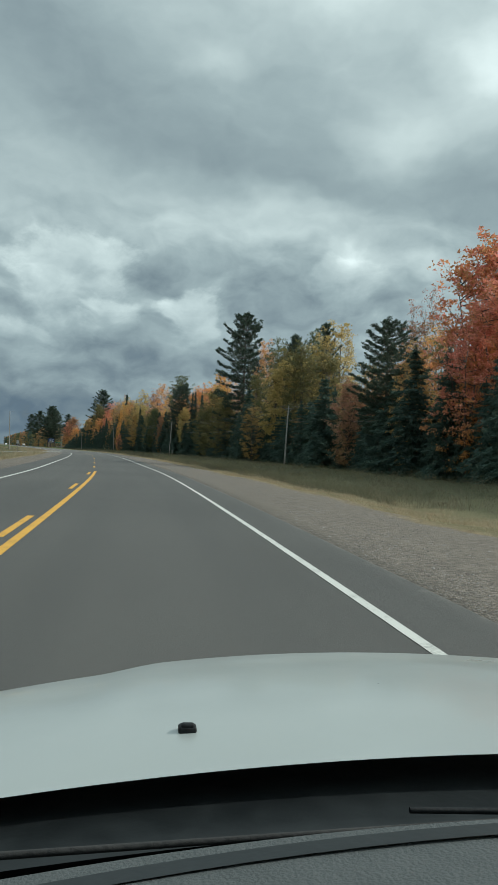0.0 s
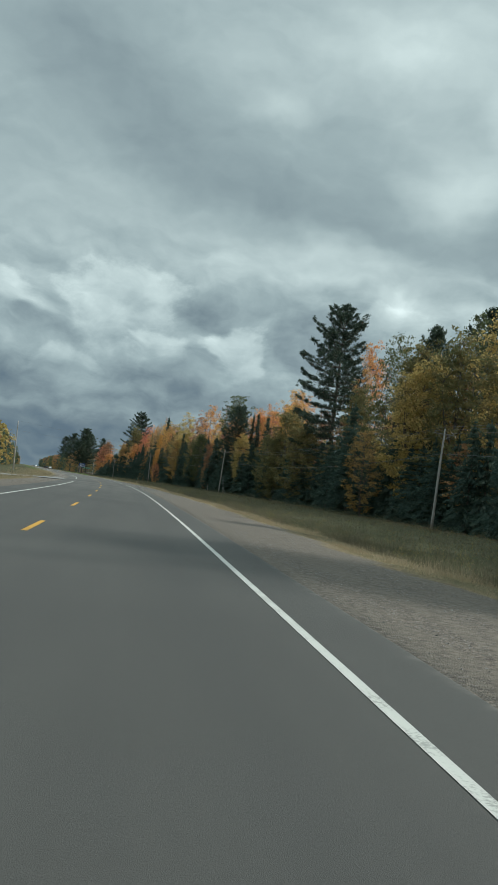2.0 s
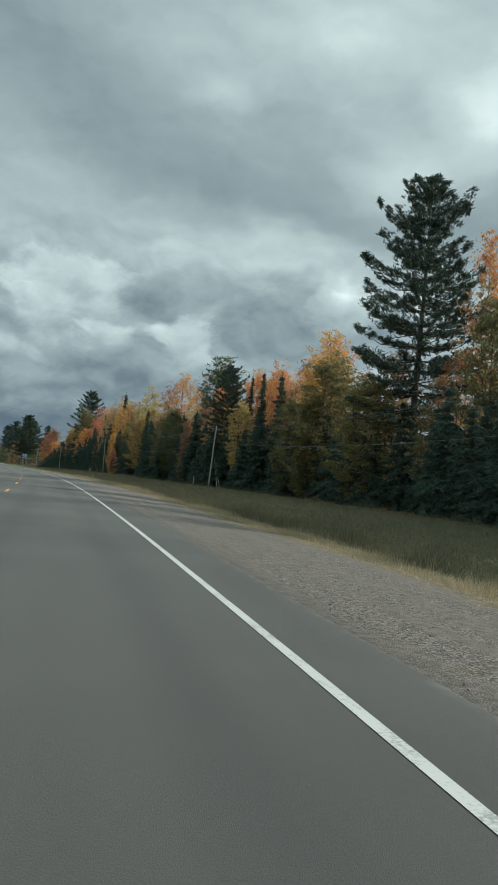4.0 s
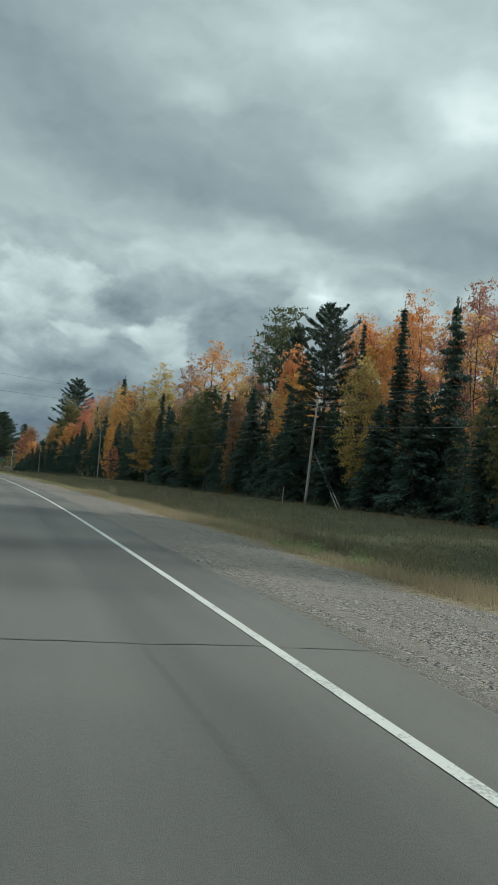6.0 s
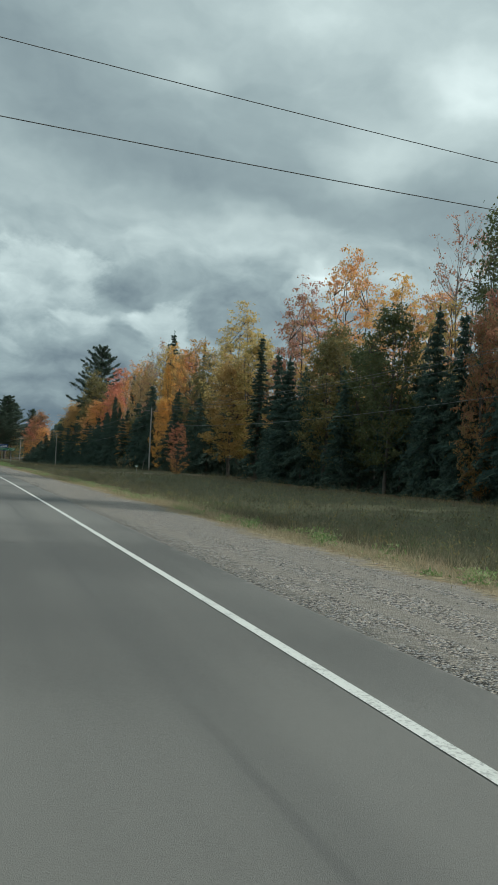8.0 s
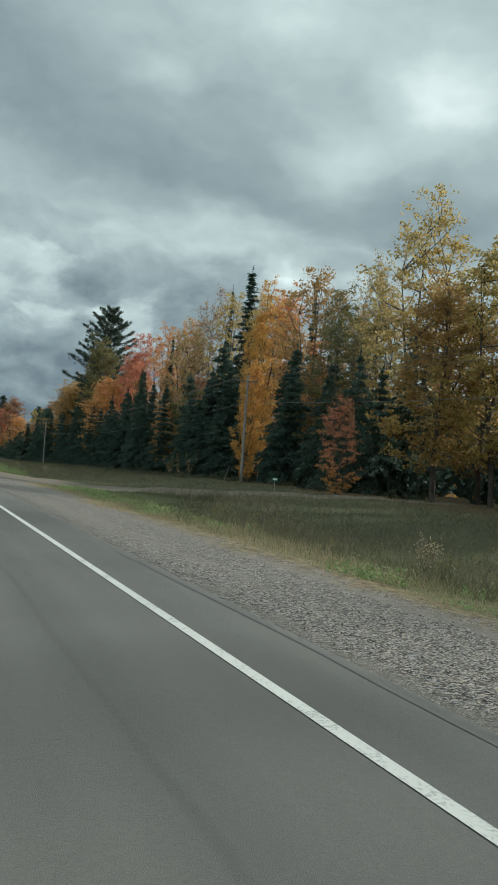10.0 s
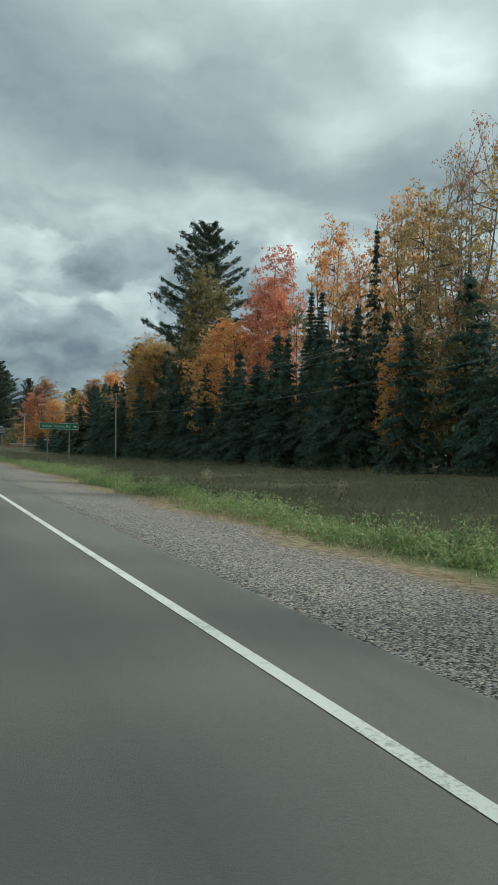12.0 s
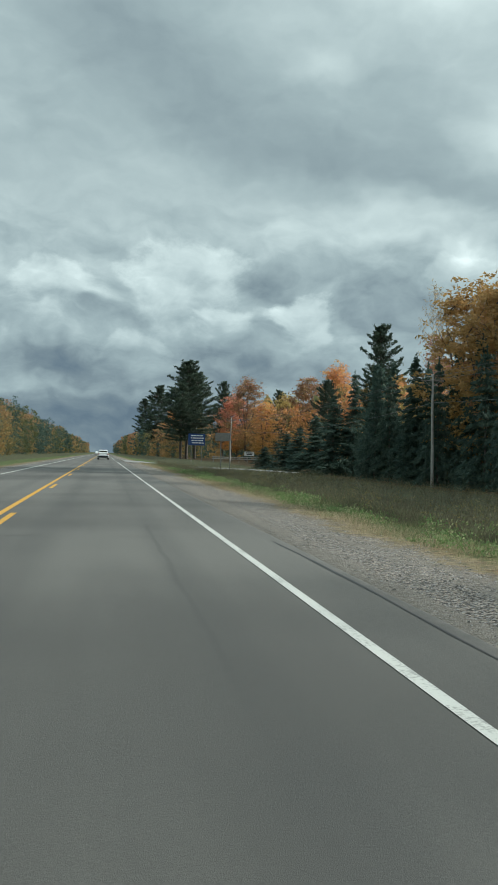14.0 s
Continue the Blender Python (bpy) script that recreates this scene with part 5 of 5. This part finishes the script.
part("border", made(border, "border", SIGN_WHITE), guide, "thin white border").location = (0, 0, PANEL_Z)
lettering("lettering", "Indian Shores Rd", 0.335, SIGN_WHITE, guide, -0.24, -0.019, PANEL_Z)


def arrow(bm):
    pts = [(-0.13, 0.045), (0.0, 0.045), (0.0, 0.125), (0.15, 0.0), (0.0, -0.125), (0.0, -0.045), (-0.13, -0.045)]
    a, b = [[bm.verts.new((x, y, z)) for x, z in pts] for y in (-0.022, -0.016)]
    bm.faces.new(a), bm.faces.new(b[::-1])
    for k in range(7):
        bm.faces.new((a[k], b[k], b[(k + 1) % 7], a[(k + 1) % 7]))


part("arrow", made(arrow, "arrow", SIGN_WHITE), guide, "white arrow pointing right").location = (1.48, 0, PANEL_Z)
for x in (-1.02, 0.98):
    part("post", made(lambda bm: box(bm, 0, 0.085, 1.2, 0.10, 0.13, 4.2, 0.008), "post", GREY_WOOD), guide, "grey wooden post").location = (x, 0, 0)
guide.matrix_basis = Matrix.Translation(at(461.7, 12.42, -0.5)) @ pose(0, 0, 0.5, 0, 0, -heading(463) - 5)

blue_sign = tagged(new("road_sign"), "blue information sign with rows of white writing on two posts", "road sign")
part("panel", made(lambda bm: rounded_panel(bm, 4.3, 3.0, 0.05, 0.14), "panel", SIGN_BLUE), blue_sign).location = (0, 0, 5.2)


def bars(bm):
    r = random.Random(3)
    for z in (1.0, 0.38, -0.24, -0.86):
        x = -1.55 + r.uniform(0, 0.5)
        while x < 1.4:
            w = r.uniform(0.35, 0.85)
            flat(bm, x, z - 0.12, min(x + w, 1.8), z + 0.12, -0.03)
            x += w + 0.17


part("writing_bars", made(bars, "writing_bars", SIGN_WHITE), blue_sign, "white writing").location = (0, 0, 5.2)
for x in (-1.3, 1.3):
    part("post", made(lambda bm: box(bm, 0, 0.13, 2.6, 0.18, 0.2, 7.8, 0.01), "post", GREY_WOOD), blue_sign, "grey wooden post").location = (x, 0, 0)
blue_sign.matrix_basis = Matrix.Translation(at(658.8, 23.4, -0.5)) @ pose(0, 0, 0.4, 0, 0, -2)

board = tagged(new("roadside_board"), "white roadside board with dark writing beside the side road", "sign")
part("panel", made(lambda bm: rounded_panel(bm, 3.0, 1.3, 0.05, 0.05), "panel", SIGN_WHITE), board).location = (0, 0, 2.2)


def board_bars(bm):
    flat(bm, -1.1, 0.08, 1.0, 0.38, -0.028)
    flat(bm, -0.8, -0.42, 0.9, -0.12, -0.028)


part("writing_bars", made(board_bars, "writing_bars", SIGN_DARK), board, "dark writing").location = (0, 0, 2.2)
for x in (-1.3, 1.3):
    part("post", made(lambda bm: box(bm, 0, 0.08, 1.1, 0.10, 0.10, 3.6, 0.008), "post", GREY_WOOD), board).location = (x, 0, 0)
board.matrix_basis = Matrix.Translation(at(699.2, 44.2, -0.3)) @ pose(0, 0, 0, 0, 0, -6)

rail = tagged(new("guard_rail"), "low grey timber rail fence along the side road", "fence")
for i in range(8):
    part("post", made(lambda bm: box(bm, 0, 0, 0.4, 0.18, 0.18, 1.5, 0.01), "post", GREY_WOOD), rail).location = (i * 2.2 - 7.7, 0, 0)
for z in (0.55, 0.98):
    part("rail", made(lambda bm: box(bm, 0, -0.12, z, 16.2, 0.06, 0.2, 0.01), "rail", POLE_WOOD), rail)
rail.matrix_basis = Matrix.Translation(at(655, 35, -0.2)) @ pose(0, 0, 0, 0, 0, 2)

# a small green marker at the drive, a stake in the weeds, posts by the left drive
marker = tagged(new("address_marker"), "small green marker plate on a thin post in the weeds", "marker")
part("plate", made(lambda bm: rounded_panel(bm, 0.48, 0.28, 0.01, 0.03), "plate", SIGN_GREEN), marker).location = (0, 0, 0.98)
part("writing_bars", made(lambda bm: flat(bm, -0.16, -0.07, 0.16, 0.07, -0.008), "writing_bars", SIGN_WHITE), marker, "white writing").location = (0, 0, 0.98)
part("post", made(lambda bm: box(bm, 0, 0.02, 0.35, 0.05, 0.02, 1.5, 0.003), "post", METAL), marker)
marker.matrix_basis = Matrix.Translation(at(372, 24.4, float(land(372, 22)))) @ pose(0, 0, 0, 0, 0, -10)
stake = tagged(new("marker_stake"), "slim pale stake standing in the weeds", "stake")
part("shaft", made(lambda bm: box(bm, 0, 0, 0.5, 0.09, 0.05, 2.4, 0.006), "shaft", POLE_WOOD), stake)
part("cap", made(lambda bm: box(bm, 0, 0, 1.75, 0.11, 0.07, 0.12, 0.006), "cap", LAMP_RED), stake, "red cap")
stake.matrix_basis = Matrix.Translation(at(269, 29.0, float(land(269, 27))))
turned = tagged(new("road_sign"), "weathered grey back of a road sign on two wooden posts", "road sign")
part("panel", made(lambda bm: rounded_panel(bm, 1.9, 1.0, 0.012, 0.06), "panel", GREY_WOOD), turned).location = (0, 0, 4.0)
for x in (-0.25, 0.85):
    part("post", made(lambda bm: box(bm, 0, -0.06, 1.9, 0.11, 0.10, 4.9, 0.008), "post", GREY_WOOD), turned, "grey wooden post").location = (x, 0, 0)
turned.matrix_basis = Matrix.Translation(at(547, 14.4, -0.5)) @ pose(0, 0, 0, 0, 0, -6)
post = tagged(new("road_sign"), "small sign seen from behind on a dark post", "road sign")
part("post", made(lambda bm: box(bm, 0, 0, 0.8, 0.08, 0.06, 3.0, 0.005), "post", GREY_WOOD), post)
part("panel", made(lambda bm: rounded_panel(bm, 0.45, 0.6, 0.01, 0.03), "panel", METAL), post).location = (0, -0.04, 2.0)
post.matrix_basis = Matrix.Translation(at(158, -14.2, float(land(158, -16))))


# ---- vehicles ----
def hull(bm, rows):
    """A body lofted through sections: each (y, half width, z low, z belt, half width top, z top)."""
    rings = []
    for y, w, z0, z1, wt, zt in rows:
        prof = [(-w * 0.94, z0), (-w, z0 + 0.12), (-w, z1 - 0.10), (-w * 0.97, z1), (-wt, zt - 0.05), (-wt * 0.9, zt),
                (wt * 0.9, zt), (wt, zt - 0.05), (w * 0.97, z1), (w, z1 - 0.10), (w, z0 + 0.12), (w * 0.94, z0)]
        rings.append([bm.verts.new((x, y, z)) for x, z in prof])
    for a, b in zip(rings, rings[1:]):
        for k in range(12):
            bm.faces.new((a[k], a[(k + 1) % 12], b[(k + 1) % 12], b[k]))
    bm.faces.new(rings[0][::-1]), bm.faces.new(rings[-1])


def wheel_mesh(bm):
    bmesh.ops.create_cone(bm, cap_ends=True, segments=28, radius1=0.34, radius2=0.34, depth=0.22, matrix=Matrix.Rotation(radians(90), 4, "Y"))
    bmesh.ops.bevel(bm, geom=[e for e in bm.edges if abs(e.verts[0].co.x - e.verts[1].co.x) < 1e-4], offset=0.03, segments=2, affect="EDGES")


def rim_mesh(bm):
    bmesh.ops.create_cone(bm, cap_ends=True, segments=24, radius1=0.225, radius2=0.225, depth=0.232, matrix=Matrix.Rotation(radians(90), 4, "Y"))


TYRE, RIMS = made(wheel_mesh, "tyre", RUBBER, True), made(rim_mesh, "rim", RIM)


def traffic_car(s, u, turn, paint, label):
    """A parked-still traffic vehicle; its front points along +y."""
    ob = tagged(new("suv"), label, "car", "cars on the highway")
    part("body", made(lambda bm: hull(bm, [(-2.2, 0.80, 0.42, 0.78, 0.74, 0.82), (-2.12, 0.90, 0.32, 0.95, 0.80, 1.0), (-1.4, 0.92, 0.25, 1.0, 0.82, 1.02),
                                           (0.8, 0.92, 0.25, 0.98, 0.80, 1.02), (1.9, 0.88, 0.28, 0.88, 0.74, 0.94), (2.25, 0.76, 0.36, 0.72, 0.6, 0.76)]), "body", paint, False), ob)
    cab = part("cabin", made(lambda bm: hull(bm, [(-2.1, 0.80, 0.95, 1.02, 0.74, 1.05), (-1.75, 0.82, 0.95, 1.05, 0.64, 1.58), (-0.6, 0.83, 0.95, 1.04, 0.66, 1.66),
                                                  (0.3, 0.82, 0.95, 1.04, 0.62, 1.60), (1.15, 0.80, 0.92, 1.0, 0.70, 1.02)]), "cabin", paint, False), ob)
    part("rear_window", made(lambda bm: box(bm, 0, -1.955, 1.30, 1.22, 0.02, 0.40, 0.006), "rear_window", GLASS_DARK), cab, "dark rear window").rotation_euler = (0, 0, 0)
    for x in (-0.77, 0.77):
        part("side_window", made(lambda bm: box(bm, x, -0.4, 1.30, 0.03, 2.2, 0.34, 0.01), "side_window", GLASS_DARK), cab)
        part("tail_lamp", made(lambda bm: box(bm, x * 0.98, -2.15, 0.92, 0.26, 0.10, 0.16, 0.02), "tail_lamp", LAMP_RED), ob, "red tail lamp")
        part("headlamp", made(lambda bm: box(bm, x * 0.85, 2.12, 0.74, 0.32, 0.18, 0.14, 0.02), "headlamp", LAMP_CLEAR), ob)
        for y in (-1.35, 1.38):
            w = part("wheel", TYRE, ob)
            w.location = (x * 1.08, y, 0.34)
            part("rim", RIMS, w)
    part("bumper", made(lambda bm: box(bm, 0, -2.2, 0.50, 1.66, 0.16, 0.26, 0.04), "bumper", PLASTIC), ob, "dark bumper")
    part("number_plate", made(lambda bm: box(bm, 0, -2.235, 0.80, 0.32, 0.02, 0.15, 0.004), "number_plate", SIGN_WHITE), ob)
    ob.matrix_basis = Matrix.Translation(at(s, u + float(edge(s)), 0.012)) @ pose(0, 0, 0, 0, 0, -heading(s) + turn)
    return ob


traffic_car(590, -1.85, 0, PAINT_BRIGHT, "white compact SUV ahead in the same lane")
traffic_car(662, -1.9, 0, PAINT_GREY, "dark grey SUV far ahead in the lane")
traffic_car(712, -1.9, 0, PAINT_DARK, "black pickup-sized car far ahead in the lane")
traffic_car(905, -5.4, 180, PAINT_BRIGHT, "white car coming the other way, far off")

# the car that the clip starts in: x is measured from the lens, its middle 0.47 m to the right
MID = 0.47
own = tagged(new("white_car"), "white car seen from its cabin over a pale bonnet", "car")


def bonnet_z(x, y):
    a = abs(x)
    rear, tip = 0.864 - 0.167 * x * x, 1.991 - 0.426 * x * x
    f = max(0.0, (y - rear) / (tip - rear))
    crease = min(1.0, max(0.0, (a - 0.50 + 0.14 * min(f, 1.0)) / 0.13))
    return 0.957 - 0.189 * f ** 2.4 - 0.052 * a * a - 0.009 * min(1.0, f * 2.5) * crease * crease * (3 - 2 * crease) - 0.55 * max(0.0, a - 0.72) ** 1.7


def bonnet(bm):
    xs = np.concatenate([np.linspace(-0.92, -0.53, 10), np.linspace(-0.515, -0.28, 20), np.linspace(-0.26, 0.26, 14), np.linspace(0.28, 0.515, 20), np.linspace(0.53, 0.92, 10)])
    grid = []
    for x in xs:
        rear = 0.864 - 0.167 * x * x
        tip = 1.991 - 0.426 * x * x
        ys = rear + (tip - rear) * np.linspace(0, 1, 34)
        grid.append([bm.verts.new((x + MID, y, bonnet_z(x, y))) for y in ys])
    for a, b in zip(grid, grid[1:]):
        for k in range(33):
            bm.faces.new((a[k], b[k], b[k + 1], a[k + 1]))


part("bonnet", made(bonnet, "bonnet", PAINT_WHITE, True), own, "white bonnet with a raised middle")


def flank(bm, sgn):
    rows = []
    for y, w, z in ((1.93, 0.66, 0.48), (1.75, 0.80, 0.56), (1.4, 0.90, 0.68), (0.9, 0.925, 0.76), (0.4, 0.925, 0.84), (-0.6, 0.90, 0.92), (-1.8, 0.90, 0.95), (-2.5, 0.84, 0.95)):
        rows.append([bm.verts.new((MID + sgn * a, y, b)) for a, b in ((w - 0.10, z + 0.005), (w - 0.02, z - 0.03), (w, z - 0.12), (w, 0.45), (w - 0.04, 0.25))])
    for a, b in zip(rows, rows[1:]):
        for k in range(4):
            bm.faces.new((a[k], b[k], b[k + 1], a[k + 1]))


for sgn in (-1, 1):
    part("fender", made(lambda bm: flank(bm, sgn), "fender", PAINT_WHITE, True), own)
    part("pillar", made(lambda bm: tube(bm, (MID + sgn * 0.72, 0.62, 0.93), (MID + sgn * 0.58, -0.15, 1.50), 0.05, 0.045, 8), "pillar", PLASTIC, True), own, "black windscreen pillar")
    part("headlamp", made(lambda bm: box(bm, MID + sgn * 0.62, 1.74, 0.58, 0.30, 0.24, 0.11, 0.03), "headlamp", LAMP_CLEAR), own)
    for y in (1.55, -1.15):
        w = part("wheel", TYRE, own)
        w.location = (MID + sgn * 0.80, y, 0.34)
        part("rim", RIMS, w)
part("roof", made(lambda bm: box(bm, MID, -1.05, 1.52, 1.24, 1.9, 0.05, 0.02), "roof", PAINT_WHITE), own)
part("tail", made(lambda bm: box(bm, MID, -2.45, 0.65, 1.6, 0.2, 0.7, 0.06), "tail", PAINT_WHITE), own)
part("nose", made(lambda bm: box(bm, MID, 1.86, 0.42, 1.4, 0.20, 0.36, 0.06), "nose", PLASTIC), own, "dark front bumper")
part("floor_pan", made(lambda bm: box(bm, MID, -0.2, 0.28, 1.6, 4.2, 0.06, 0.01), "floor_pan", PLASTIC), own)


def strip(bm, y0, z0, y1, z1, bow, half=0.74, n=30):
    """A band across the car from (y0, z0) to (y1, z1), bowed forward in the middle."""
    a, b = [], []
    for k in range(n + 1):
        x = -half + 2 * half * k / n
        d = -bow * (x / half) ** 2
        a.append(bm.verts.new((MID + x, y0 + d, z0 - 0.02 * (x / half) ** 2)))
        b.append(bm.verts.new((MID + x, y1 + d, z1 - 0.02 * (x / half) ** 2)))
    for k in range(n):
        bm.faces.new((a[k], a[k + 1], b[k + 1], b[k]))


cowl = part("cowl", made(lambda bm: strip(bm, 0.97, 0.925, 0.735, 0.915, 0.112, 0.84), "cowl", COWL, True), own, "black plastic cowl under the windscreen")
part("screen_frit", made(lambda bm: strip(bm, 0.735, 0.920, 0.708, 0.955, 0.112, 0.82), "screen_frit", PLASTIC, True), own, "black lower edge of windscreen")
wiper = part("wiper", made(lambda bm: tube(bm, (MID - 0.66, 0.715, 0.925), (MID + 0.12, 0.775, 0.935), 0.0035, 0.0025, 6), "wiper", RUBBER, True), own, "black wiper blade")
part("wiper_arm", made(lambda bm: tube(bm, (MID + 0.30, 0.765, 0.927), (MID - 0.2, 0.770, 0.938), 0.004, 0.003, 6), "wiper_arm", PLASTIC, True), wiper)
part("wiper", made(lambda bm: tube(bm, (MID + 0.05, 0.760, 0.929), (MID + 0.60, 0.735, 0.930), 0.0035, 0.0025, 6), "wiper", RUBBER, True), own, "black wiper blade")
dash = part("dash", made(lambda bm: strip(bm, 0.700, 0.962, 0.05, 0.985, 0.125, 0.76), "dash", DASH, True), own, "grey vinyl dash top")
part("dash_groove", made(lambda bm: strip(bm, 0.684, 0.9666, 0.664, 0.9666, 0.118, 0.70), "dash_groove", COWL, True), dash, "black groove")


def nozzle(bm):
    box(bm, 0, 0, 0.005, 0.021, 0.018, 0.010, 0.003)
    box(bm, 0, -0.003, 0.010, 0.015, 0.010, 0.006, 0.002)


NOZZLE = made(nozzle, "washer_nozzle", PLASTIC, True)
for x in (-0.40, 0.40):
    part("washer_nozzle", NOZZLE, own, "small black washer nozzle").location = (MID + x, 0.968, bonnet_z(x, 0.968) - 0.003)
own.matrix_basis = pose(0, 0, 0, 0, 0, -10.09)
